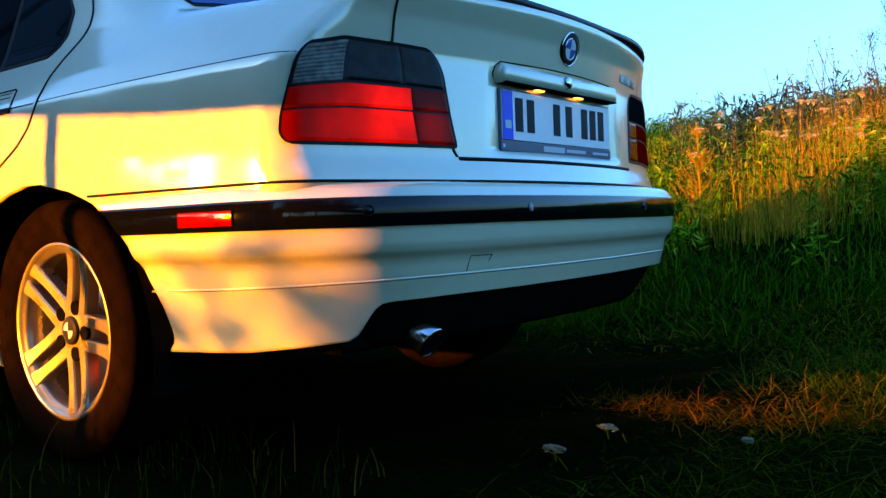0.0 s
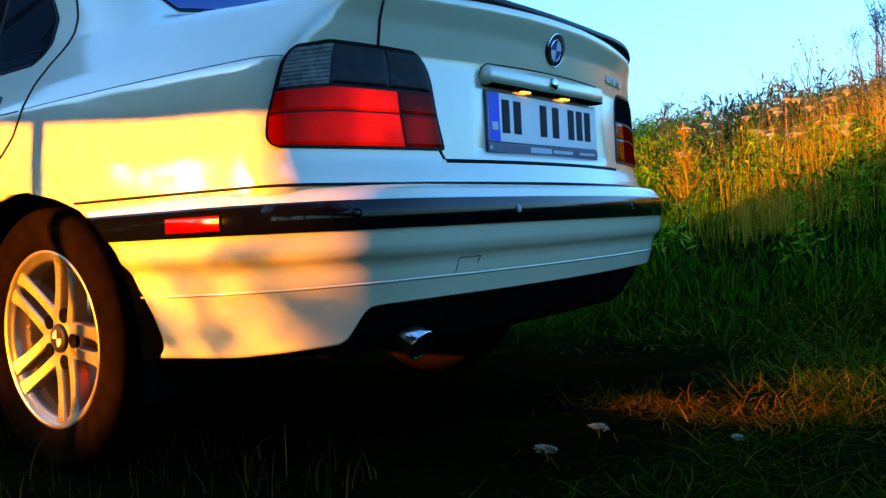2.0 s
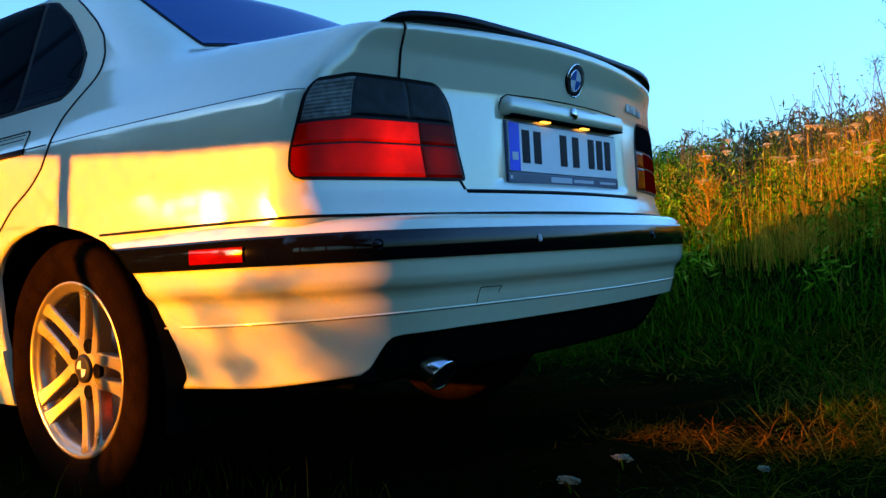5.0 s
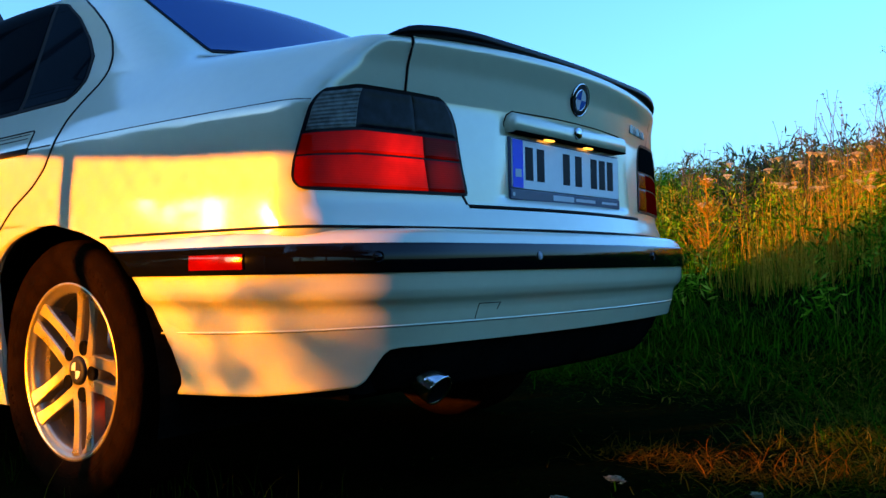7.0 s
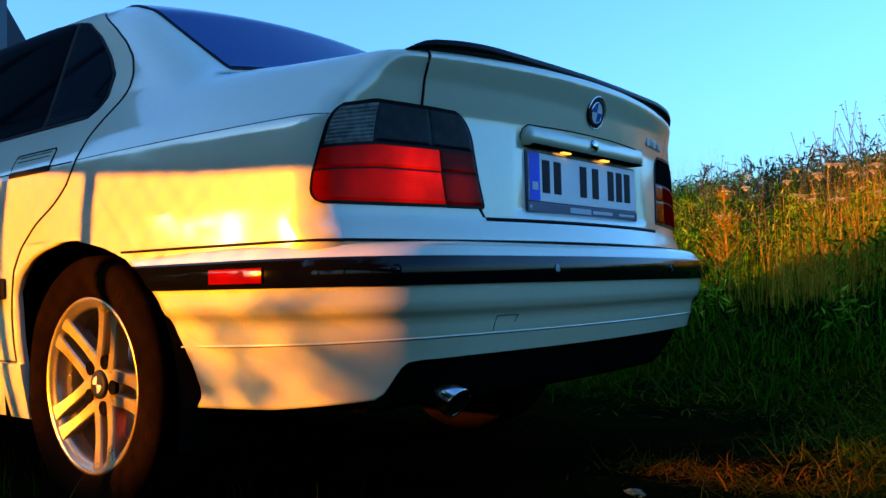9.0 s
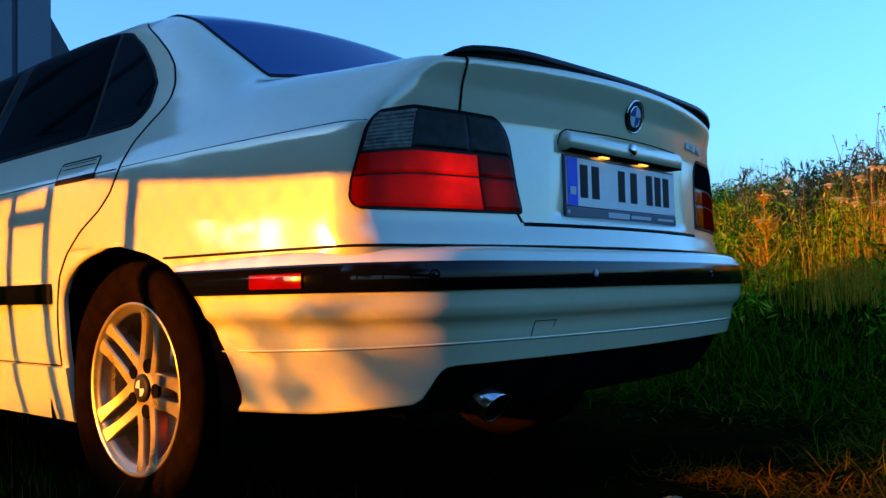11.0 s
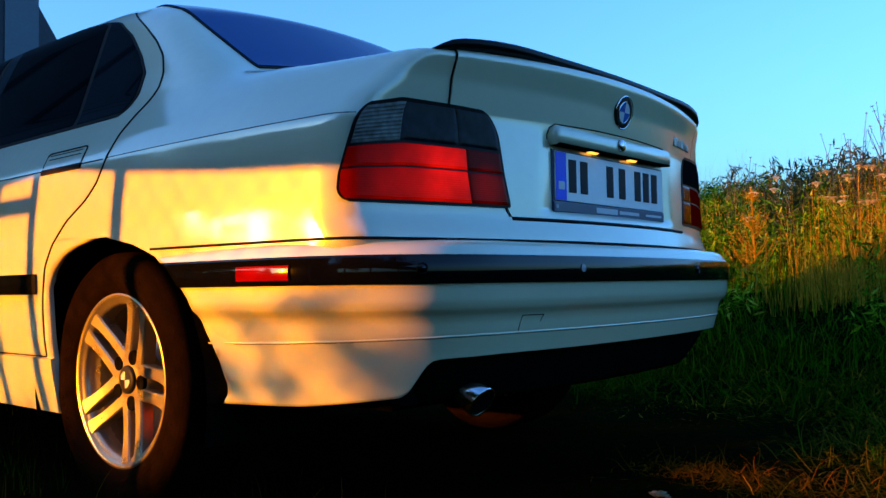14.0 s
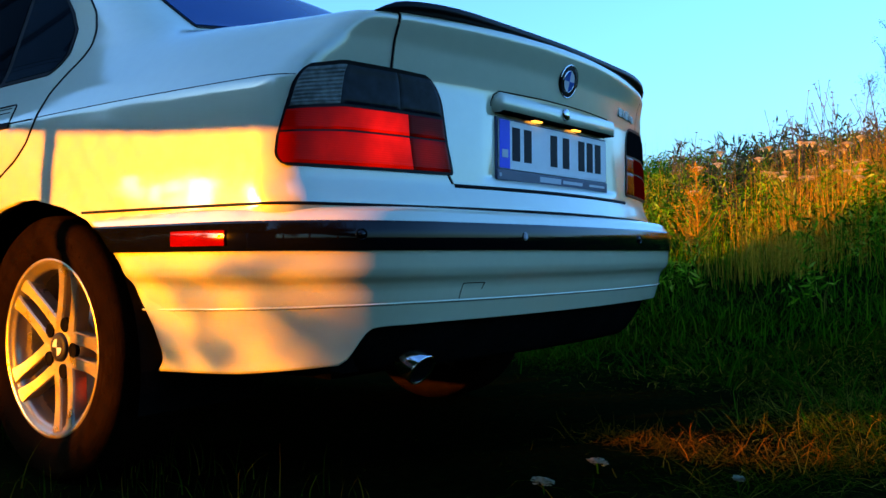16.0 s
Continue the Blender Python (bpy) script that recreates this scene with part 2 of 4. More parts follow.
def body(p):
    x, y, z = p[..., 0], p[..., 1], p[..., 2]
    ease = lambda q: np.clip(q, 0, 1) ** 2 * (3 - 2 * np.clip(q, 0, 1))
    side = np.abs(x) - HALF(z) + taper(y) + .06 * np.clip((z - .85) / .16, 0, 1.2) * ease((-.45 - y) / .38)
    slope = (CREST(y + .02) - CREST(y - .02)) / .04
    top = (z - CREST(y) + CROWN(y) * x * x) / np.sqrt(1 + slope * slope)
    rear = TAIL(z) + .24 * x * x
    # flat recess for the number plate
    m = ease((.345 - np.abs(x)) / .08) * ease((z - .668) / .02) * ease((.868 - z) / .02)
    rear = rear * (1 - m) + np.maximum(rear, -.899) * m - y
    front = y - NOSE(z) + .16 * x * x
    return smax(smax(smax(side, rear, np.interp(z, [.84, .90], [.06, .04])), front, .3), top, np.interp(y, [-.80, -.55], [.016, .065]))


BUMP = curve_of([(.20, -.085), (.27, -.060), (.33, -.049), (.39, -.038), (.43, -.028), (.452, -.025), (.464, -.020), (.476, -.008), (.49, -.003), (.525, -.001), (.545, .001), (.56, .0005), (.58, -.004), (.59, -.009), (.60, -.016), (.607, -.030), (.613, -.075), (.62, -.10)], 0.005)


def bumper(p):
    x, y, z = p[..., 0], p[..., 1], p[..., 2]
    side = np.abs(x) - .851 - BUMP(z) + .05 * np.clip(-.25 - y, 0, 2) ** 2
    rear = -1.0 - BUMP(z) + .15 * x * x - y
    return smax(side, rear, .30)


def cast(field, eye, way, far=4.0):
    """Where rays from inside meet the surface, lifted by nothing."""
    eye, way = np.broadcast_arrays(np.asarray(eye, float), np.asarray(way, float))
    lo, hi = np.zeros(way.shape[:-1]), np.full(way.shape[:-1], far)
    for _ in range(40):
        mid = (lo + hi) / 2
        inside = field(eye + way * mid[..., None]) < 0
        lo, hi = np.where(inside, mid, lo), np.where(inside, hi, mid)
    return eye + way * ((lo + hi) / 2)[..., None]


def normal(field, p):
    e = 1e-4
    g = np.stack([field(p + e * np.eye(3)[i]) - field(p - e * np.eye(3)[i]) for i in range(3)], -1)
    return g / np.linalg.norm(g, axis=-1, keepdims=True)


def lift(field, p, d):
    return p + normal(field, p) * d


def side_at(y, z, field=body):
    """Points of the left side at (y, z)."""
    y, z = np.broadcast_arrays(np.asarray(y, float), np.asarray(z, float))
    return cast(field, np.stack([0 * y, y, z], -1), np.array([-1., 0, 0]))


def back_at(x, z, field=body):
    x, z = np.broadcast_arrays(np.asarray(x, float), np.asarray(z, float))
    return cast(field, np.stack([x, 0 * x - .3, z], -1), np.array([0, -1., 0]))


def top_at(x, y):
    x, y = np.broadcast_arrays(np.asarray(x, float), np.asarray(y, float))
    return cast(body, np.stack([x, y, 0 * x + .7], -1), np.array([0, 0, 1.]))


def round_at(az, z, field=body, centre=(0., -.2)):
    """Points round the tail: az 0 is the left side, 90 the middle of the back, 180 the right side."""
    az, z = np.broadcast_arrays(np.radians(np.asarray(az, float)), np.asarray(z, float))
    return cast(field, np.stack([0 * az + centre[0], 0 * az + centre[1], z], -1), np.stack([-np.cos(az), -np.sin(az), 0 * az], -1))


def between(a, b, n):
    """n points from curve a to curve b, row by row."""
    t = np.linspace(0, 1, n)
    return np.asarray(a)[:, None] * (1 - t) + np.asarray(b)[:, None] * t
# ---- the car ----
car = tagged(new("car"), "white four-door sedan parked on grass, lit by low sun", "car")

WELL_FRONT = curve_of([(.18, .285), (.41, .275), (.527, .270), (.571, .245), (.613, .185), (.638, .10), (.650, .0)])
WELL_REAR = curve_of([(.18, -.50), (.33, -.45), (.45, -.39), (.56, -.30), (.601, -.215), (.632, -.12), (.650, .0)])


def well_of(z, sign):
    return 2.70 + sign * np.sqrt(np.clip(.345 ** 2 - (z - .30) ** 2, 0, 1))


# skin: sections along the car, and round caps at tail and nose
PHI = np.concatenate([np.linspace(-6.8, 30, 70), np.linspace(31.2, 90, 34)])
phi = np.radians(PHI)
skin = Sheet()
ys = np.linspace(-.45, 2.6, 150)
yy, ff = np.meshgrid(ys, phi, indexing="ij")
skin.both(cast(body, np.stack([0 * yy, yy, 0 * yy + .75], -1), np.stack([-np.cos(ff), 0 * ff, np.sin(ff)], -1)))
phi_tail = np.radians(np.concatenate([np.linspace(-20, -7.2, 14), PHI]))
az, ff = np.meshgrid(np.radians(np.linspace(0, 90, 130)), phi_tail, indexing="ij")
skin.both(cast(body, np.array([0, -.45, .75]), np.stack([-np.cos(az) * np.cos(ff), -np.sin(az) * np.cos(ff), np.sin(ff)], -1)))
phi_nose = np.radians(np.concatenate([np.linspace(-38, -7.4, 24), PHI]))
az, ff = np.meshgrid(np.radians(np.linspace(0, 90, 60)), phi_nose, indexing="ij")
skin.both(cast(body, np.array([0, 2.6, .75]), np.stack([-np.cos(az) * np.cos(ff), np.sin(az) * np.cos(ff), np.sin(ff)], -1)))
zs = np.linspace(.655, .20, 40)
zr = np.clip(zs, .2, .650)
a, b = WELL_FRONT(zr), well_of(zr, -1)
skin.both(side_at(between(a, b, 50), zs[:, None]))
zq = np.linspace(.655, .33, 24)
skin.both(side_at(between(np.full(24, -.62), WELL_REAR(np.clip(zq, .2, .65)), 12), zq[:, None]))
skin.both(side_at(between(well_of(zr, 1), np.full(40, 3.08), 12), zs[:, None]))
# rolled lips of the wheel openings
for y_of, low in ((WELL_FRONT, .2), (WELL_REAR, .36), (lambda q: well_of(q, -1), .2), (lambda q: well_of(q, 1), .2)):
    edge = side_at(y_of(np.maximum(zr, low)), np.maximum(zs, low))
    skin.both(np.stack([edge, edge + (.005, 0, .003), edge + (.012, 0, .004)], 1))
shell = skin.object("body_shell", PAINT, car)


def seam(points, field=body, radius=.0028, name="panel_gap", up=-.0006):
    pts = lift(field, np.asarray(points), up)
    return part(name, tube(pts, radius, 5), RUBBER, car)


def overlay(name, p, field, mat, high, parent=car, label="", mirror=False, skirt=.004):
    """A panel on the surface: the grid lifted, with a skirt down to the skin all round."""
    p = np.asarray(p)
    top = lift(field, p, high)
    low = lift(field, p, high - skirt)
    s = Sheet()
    s.grid(top)
    n, m = p.shape[:2]
    for sl in ((slice(0, 1), slice(None)), (slice(n - 1, n), slice(None))):
        s.grid(np.stack([top[sl][0], low[sl][0]], 0))
    for j in (0, m - 1):
        s.grid(np.stack([top[:, j], low[:, j]], 1))
    if mirror:
        s.v = [q * (-1, 1, 1) for q in s.v]
    ob = s.object(name, mat, parent, label, weld=0.0)
    bm = bmesh.new()
    bm.from_mesh(ob.data)
    bmesh.ops.remove_doubles(bm, verts=bm.verts, dist=.0002)
    bmesh.ops.recalc_face_normals(bm, faces=bm.faces)
    for e in bm.edges:
        if len(e.link_faces) == 2 and e.calc_face_angle(0) > radians(40):
            e.smooth = False
    bm.to_mesh(ob.data)
    bm.free()
    return ob


# doors, both sides
DOOR_BACK = curve_of([(.345, .322), (.468, .316), (.586, .294), (.644, .255), (.699, .183), (.746, .090), (.787, .040), (.841, .011), (.905, -.004), (.948, -.024), (.985, -.052), (1.02, -.066),
                      (1.06, -.056), (1.116, -.014), (1.171, .055), (1.238, .160), (1.34, .34)], .012)
for mirror in (False, True):
    zz = np.linspace(.355, 1.34, 90)
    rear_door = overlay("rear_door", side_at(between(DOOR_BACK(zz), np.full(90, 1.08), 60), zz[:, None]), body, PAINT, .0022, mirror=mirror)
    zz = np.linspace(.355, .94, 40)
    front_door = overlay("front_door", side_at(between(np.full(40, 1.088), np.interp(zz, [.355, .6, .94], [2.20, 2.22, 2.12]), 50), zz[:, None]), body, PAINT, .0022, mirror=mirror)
    for door, y0 in ((rear_door, .131), (front_door, 1.20)):
        # recessed pull and grip
        g = side_at(between(np.full(6, y0), np.full(6, y0 + .205), 14), np.linspace(.842, .880, 6)[:, None])
        handle = overlay("handle", g, body, PAINT, .004, door, mirror=mirror, skirt=.004)
        loop = [(y0 + .004, .836), (y0 - .004, .842), (y0 - .002, .884), (y0 + .006, .889), (y0 + .20, .889), (y0 + .208, .884), (y0 + .210, .842), (y0 + .202, .836)]
        rim = np.concatenate([np.linspace(p0, p1, 6) for p0, p1 in zip(loop, loop[1:])])
        part("handle_outline", tube(lift(body, side_at(rim[:, 0], rim[:, 1]), .0022) * (-1 if mirror else 1, 1, 1), .0026, 5), RUBBER, door)
        for zk in (.869, .880):
            rim = lift(body, side_at(np.linspace(y0 + .015, y0 + .19, 12), np.full(12, zk)), .0040) * (-1 if mirror else 1, 1, 1)
            part("handle_groove", tube(rim, .0016, 5), RUBBER, handle)
        g = side_at(between(np.full(3, y0 - .004), np.full(3, y0 + .209), 10), np.linspace(.829, .8425, 3)[:, None])
        overlay("handle_gap", g, body, RUBBER, .006, door, mirror=mirror)
    for door, ya, yb in ((rear_door, .335, 1.075), (front_door, 1.095, 2.19)):
        g = side_at(between(np.full(8, ya), np.full(8, yb), 30), np.linspace(.515, .568, 8)[:, None])
        overlay("rub_strip", g, body, TRIM, .016, door, "black plastic rub strip", mirror=mirror, skirt=.015)
    # tinted windows in black rubber
    zw = np.linspace(.957, 1.345, 40)
    back = np.interp(zw, [.957, .975, 1.01, 1.075, 1.137, 1.222, 1.29, 1.312, 1.345], [.060, .030, .012, .027, .092, .206, .325, .42, .66])
    g = between(back, np.full(40, 1.079), 40)
    overlay("window_seal", side_at(g, zw[:, None]), body, RUBBER, .0045, rear_door, mirror=mirror)
    zi = np.linspace(.967, 1.334, 40)
    back_in = np.interp(zi, zw, back) + .012
    split = np.maximum(np.interp(zi, [.967, 1.303], [.295, .395]), back_in + .015)
    overlay("quarter_glass", side_at(between(back_in, np.maximum(split - .012, back_in + .002), 16), zi[:, None]), body, QUARTER, .006, rear_door, "dark tinted quarter window", mirror=mirror, skirt=.002)
    overlay("window_glass", side_at(between(split + .012, np.full(40, 1.005), 30), zi[:, None]), body, GLASS, .006, rear_door, "dark tinted side window", mirror=mirror, skirt=.002)
    overlay("door_pillar", side_at(between(np.full(40, 1.003), np.full(40, 1.078), 6), zi[:, None]), body, TRIM, .0065, rear_door, "glossy black pillar", mirror=mirror, skirt=.002)
    slant = np.interp(zw, [.957, 1.345], [2.09, 1.68])
    overlay("window_seal", side_at(between(np.full(40, 1.089), slant, 30), zw[:, None]), body, RUBBER, .0045, front_door, mirror=mirror)
    slant = np.interp(zi, [.967, 1.303], [2.06, 1.72])
    overlay("window_glass", side_at(between(np.full(40, 1.12), slant, 30), zi[:, None]), body, GLASS, .006, front_door, "dark tinted side window", mirror=mirror, skirt=.002)
    # sill
    zl = np.linspace(.205, .347, 12)
    overlay("sill", side_at(between(WELL_FRONT(zl) + .003, np.full(12, 2.34), 40), zl[:, None]), body, PAINT, .010, mirror=mirror, skirt=.012)
    sg = -1 if mirror else 1
    zc = np.linspace(.352, 1.318, 70)
    line = side_at(DOOR_BACK(zc) - .0035, zc)
    seam(line * (sg, 1, 1), radius=.0034)
    line = side_at(np.linspace(.32, 2.34, 30), np.full(30, .350))
    seam(line * (sg, 1, 1))
    line = side_at(np.full(30, 1.084), np.linspace(.352, .955, 30))
    seam(line * (sg, 1, 1), radius=.003)
    # belt crease, a fine shadow line along the flank
    line = side_at(np.linspace(.008, -.781, 60), np.linspace(.8435, .8535, 60))
    seam(line * (sg, 1, 1), radius=.0015, name="crease_line", up=-.0007)
    line = side_at(np.linspace(.02, 2.5, 60), np.full(60, .8405))
    seam(line * (sg, 1, 1), radius=.0024, name="crease_line", up=.0015)
    # mirror
    m = box((.11, .10, .11), (-.90 * sg, 2.02, .99), .03)
    part("door_mirror", m, PAINT, front_door, smooth=True)

# rear and front screens
u = np.linspace(-1, 1, 41)
yb = np.linspace(-.288, .262, 40)
half = np.interp(yb, [-.33, -.28, .07, .262], [.584, .600, .572, .545])
g = top_at(half[:, None] * u, (yb[:, None] + .03 * u ** 2 * 0))
overlay("screen_seal", g, body, RUBBER, .0025, car)
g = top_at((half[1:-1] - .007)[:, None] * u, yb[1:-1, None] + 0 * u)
overlay("rear_screen", g, body, SCREEN, .0045, car, "dark rear screen, reflected sky put into its colour", skirt=.002)
yb = np.linspace(1.74, 2.50, 30)
half = np.interp(yb, [1.74, 2.5], [.52, .66])
overlay("windscreen", top_at(half[:, None] * u, yb[:, None] + 0 * u), body, GLASS, .004, car, "dark tinted windscreen")

# boot lid
LID_HALF = curve_of([(.66, .405), (.68, .418), (.75, .424), (.82, .434), (.876, .468)], .004)


zz = np.linspace(.664, .874, 48)
low = lift(body, back_at(LID_HALF(zz)[:, None] * np.linspace(-1, 1, 91), zz[:, None]), .003)
psi = np.radians(np.concatenate([np.linspace(11.5, 60, 60), np.linspace(62, 133, 36)]))
xx, pp = np.meshgrid(np.linspace(-.556, .556, 81), psi, indexing="xy")
high = cast(body, np.stack([xx, 0 * xx - .6, 0 * xx + .80], -1), np.stack([0 * pp, -np.cos(pp), np.sin(pp)], -1))
high = lift(body, high, .003)
lid = Sheet().grid(low).grid(high)
for edge in (low[0], low[:, 0], low[:, -1], high[:, 0], high[:, -1], high[-1]):
    lid.grid(np.stack([edge, lift(body, edge, -.006)], 0))
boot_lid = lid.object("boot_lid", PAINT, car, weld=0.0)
zc = np.linspace(.8825, .664, 40)
for sg in (1, -1):
    seam(back_at(-(LID_HALF(zc) + .003), zc) * (sg, 1, 1), radius=.0026)
    seam(high[:-4, 0] * (sg, 1, 1) + np.array([-.003 * sg, 0, 0]), radius=.0021, up=-.0025)
seam(back_at(np.linspace(-.405, .405, 60), np.full(60, .660)), radius=.0045)
seam(high[-1][5:-5], radius=.003)

# black lip on the lid's trailing edge
xs = np.linspace(-.606, .606, 60)
pp = np.radians(np.full(60, 33.))
edge = cast(body, np.stack([xs, 0 * xs - .6, 0 * xs + .80], -1), np.stack([0 * xs, -np.cos(pp), np.sin(pp)], -1))
grow = np.clip((.608 - np.abs(xs)) / .05, .05, 1) ** .7
prof = [(.012, -.012), (-.006, .0), (-.012, .012), (-.010, .034), (.0, .038), (.03, .028), (.06, -.004)]
lip = Sheet().grid(np.stack([edge + np.stack([0 * xs, dy * grow ** .5, dz * .54 * grow + .002 + .022 * np.abs(xs / .6) ** 3], -1) for dy, dz in prof], 1))
lip.object("boot_spoiler", LIP_BLACK, boot_lid, "black lip spoiler")

# garnish over the plate, lock, plate lamps
bm = box((.560, .056, .044), (0, -.9085, .8530), .014)
for v in bm.verts:
    v.co.y += .10 * v.co.x ** 2
    if abs(v.co.x) > .27:
        v.co.z -= .004
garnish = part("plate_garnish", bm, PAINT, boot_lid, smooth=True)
rim = [(-.285, .842), (-.286, .852), (-.280, .868), (-.262, .878), (-.1, .880), (.1, .880), (.262, .878), (.280, .868), (.286, .852), (.285, .842)]
rim = np.concatenate([np.linspace(p0, p1, 8) for p0, p1 in zip(rim, rim[1:])])
part("garnish_gap", tube(lift(body, back_at(rim[:, 0], rim[:, 1]), .003), .0016, 5), UNDER, garnish)
# Dark sheet standing for the shade under the garnish.
part("garnish_shade", box((.535, .040, .004), (0, -.909, .8320), .001), UNDER, garnish)
for x in (-.105, .085):
    lamp = part("plate_lamp", box((.036, .012, .006), (x, -.912, .8295), .002), WARM, garnish, "glowing amber plate lamp")
bm = lathe([(.0, -.006), (.013, -.006), (.015, -.002), (.015, .01)], 24, "y")
bmesh.ops.translate(bm, verts=bm.verts, vec=(0, -.930, .856))
part("lock", bm, CHROME, garnish, "round chrome boot lock", smooth=True)

# round badge
roundel = new("roundel")
roundel.parent = boot_lid
rc = back_at(np.array([0.]), np.array([.938]))[0]
rn = Vector(normal(body, rc))
roundel.matrix_basis = Matrix.Translation(Vector(rc) + rn * .004) @ rn.to_track_quat("Z", "Y").to_matrix().to_4x4()
bm = lathe([(.0, .004), (.030, .0035), (.0385, .003), (.041, .0), (.041, -.004)], 40, "z")
part("badge_ring", bm, PLATE_BLACK, roundel, "black ring", smooth=True)
for k in range(4):
    bm = bmesh.new()
    c = bm.verts.new((0, 0, .0052))
    arc = [bm.verts.new((.0245 * math.cos(a), .0245 * math.sin(a), .0048)) for a in np.linspace(k * math.pi / 2, (k + 1) * math.pi / 2, 9)]
    for p0, p1 in zip(arc, arc[1:]):
        bm.faces.new((c, p0, p1))
    part("badge_quarter", bm, BADGE_BLUE if k % 2 else BADGE_WHITE, roundel)
for r, w in ((.0395, .0016), (.0255, .0012)):
    bm = lathe([(r - w, .0045), (r, .0058), (r + w, .0035)], 40, "z")
    part("badge_rim", bm, CHROME, roundel, smooth=True)

# model lettering as plain chrome bars
for x0, w, h in ((.345, .034, .026), (.386, .016, .026), (.409, .036, .026), (.455, .010, .024), (.474, .032, .020)):
    c = back_at(np.array([x0 + w / 2]), np.array([.912]))[0]
    part("badge_bar", box((w, .004, h), tuple(c + np.array([0, -.003, (h - .026) / 2])), .0015, Matrix.Rotation(.24 * 2 * x0, 4, "Z")), DARK_CHROME, boot_lid)

# number plate and its frame
plate = new("number_plate")
plate.parent = boot_lid
plate.location = (-.004, -.9035, .762)
part("plate_frame", box((.532, .010, .122), (0, .003, 0), .002), FRAME_BLUE, plate, "dark blue plastic frame")
part("frame_strip", box((.532, .012, .024), (0, .000, -.068), .002), FRAME_BLUE, plate)
part("plate_sheet", box((.520, .004, .110), (0, -.0045, .001), .0012), PLATE_WHITE, plate, "white plate with a blue band")
part("blue_band", box((.042, .0015, .108), (-.238, -.0068, .001)), PLATE_BLUE, plate)
part("band_bar", box((.024, .001, .018), (-.238, -.0080, -.020)), GREY_PRINT, plate)
for x in (-.190, -.140, -.020, .040, .120, .165, .210):
    part("plate_bar", box((.032, .0015, .076), (x, -.0070, .004), .0004), PLATE_BLACK, plate)
for x, w, h in ((-.255, .008, .008), (-.035, .10, .013), (.075, .10, .008), (.205, .085, .006)):
    part("frame_bar", box((w, .001, h), (x, -.0065, -.068)), GREY_PRINT, plate)

# rear lamps
LEFT_AZ = curve_of([(0, 35.9), (.3, 36.2), (.6, 37.0), (.9, 37.9), (1, 38.3)])
RIGHT_AZ = curve_of([(0, 58.9), (.3, 58.0), (.6, 57.4), (.85, 56.9), (1, 56.6)])
LAMP_TOP = curve_of([(34, .846), (38.5, .866), (43, .884), (50, .881), (56, .877), (60, .874)], .8)
LAMP_LOW = .6865


def lamp_points(f, v):
    """Points of the lamp: f across from outside to inside, v from bottom to top."""
    f, v = np.broadcast_arrays(f, v)
    w = np.clip((v + .028) / 1.058, 0, 1)
    bow = lambda t: 1 - np.sqrt(1 - np.clip(t, 0, .995) ** 2)
    left = .075 * bow((.17 - w) / .17) + .085 * bow((w - .79) / .21)
    right = .15 * bow((w - .69) / .31) + .012 * bow((.09 - w) / .09)
    f = f + np.clip(1 - f, 0, 1) ** 3 * left - np.clip(f, 0, 1) ** 3 * right
    a = LEFT_AZ(v) * (1 - f) + RIGHT_AZ(v) * f
    return round_at(a, LAMP_LOW + (LAMP_TOP(a) - LAMP_LOW) * v)


def lens(name, f0, f1, v0, v1, mat, parent, mirror, high=.0068, ribs=0, label=""):
    f = np.linspace(f0, f1, 24 if not ribs else 60)
    v = np.linspace(v0, v1, 14 if not ribs else 40)
    p = lamp_points(f[None, :], v[:, None])
    edge = np.minimum(np.minimum(np.arange(len(f))[None, :], len(f) - 1 - np.arange(len(f))[None, :]), np.minimum(np.arange(len(v))[:, None], len(v) - 1 - np.arange(len(v))[:, None]))
    d = high - .0012 * (edge == 0)
    if ribs:
        d = d + .0008 * np.cos(np.arange(len(v)) * math.pi / 2)[:, None] * (edge > 0)
    s = Sheet().grid(p + normal(body, p) * d[..., None])
    if mirror:
        s.v = [q * (-1, 1, 1) for q in s.v]
    return s.object(name, mat, parent, label, weld=0.0)


for mirror in (False, True):
    lamp = new("rear_lamp")
    lamp.parent = car
    lamp["label"] = "rear lamp with red and smoked lenses in a black frame"
    f, v = np.linspace(-.018, 1.016, 50), np.linspace(-.028, 1.03, 40)
    overlay("lamp_frame", lamp_points(f[None, :], v[:, None]), body, LIP_BLACK, .005, lamp, mirror=mirror, skirt=.006)
    # the right lamp takes the dimmed copies, the left the lit lenses
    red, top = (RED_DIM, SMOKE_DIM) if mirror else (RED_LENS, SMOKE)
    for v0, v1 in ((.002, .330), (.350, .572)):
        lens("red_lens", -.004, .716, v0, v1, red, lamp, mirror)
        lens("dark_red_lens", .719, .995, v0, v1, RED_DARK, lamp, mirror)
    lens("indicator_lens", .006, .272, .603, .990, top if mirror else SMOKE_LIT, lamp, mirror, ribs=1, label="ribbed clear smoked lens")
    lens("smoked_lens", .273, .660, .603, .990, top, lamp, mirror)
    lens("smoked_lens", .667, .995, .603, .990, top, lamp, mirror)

# rear bumper
B_FRONT = curve_of([(.26, -.40), (.283, -.412), (.30, -.432), (.321, -.436), (.38, -.418), (.45, -.385), (.499, -.366), (.56, -.305), (.605, -.20)], .008)
rear_bumper = new("rear_bumper")
rear_bumper.parent = car


def wrap(z, n=150, start=B_FRONT, stop=None):
    """Bearings round the bumper from the left opening to the right one, row by row."""
    z = np.asarray(z)
    w = .851 + BUMP(z)
    a0 = np.degrees(np.arctan2(-.2 - start(z), w))
    return between(a0, 180 - a0, n)


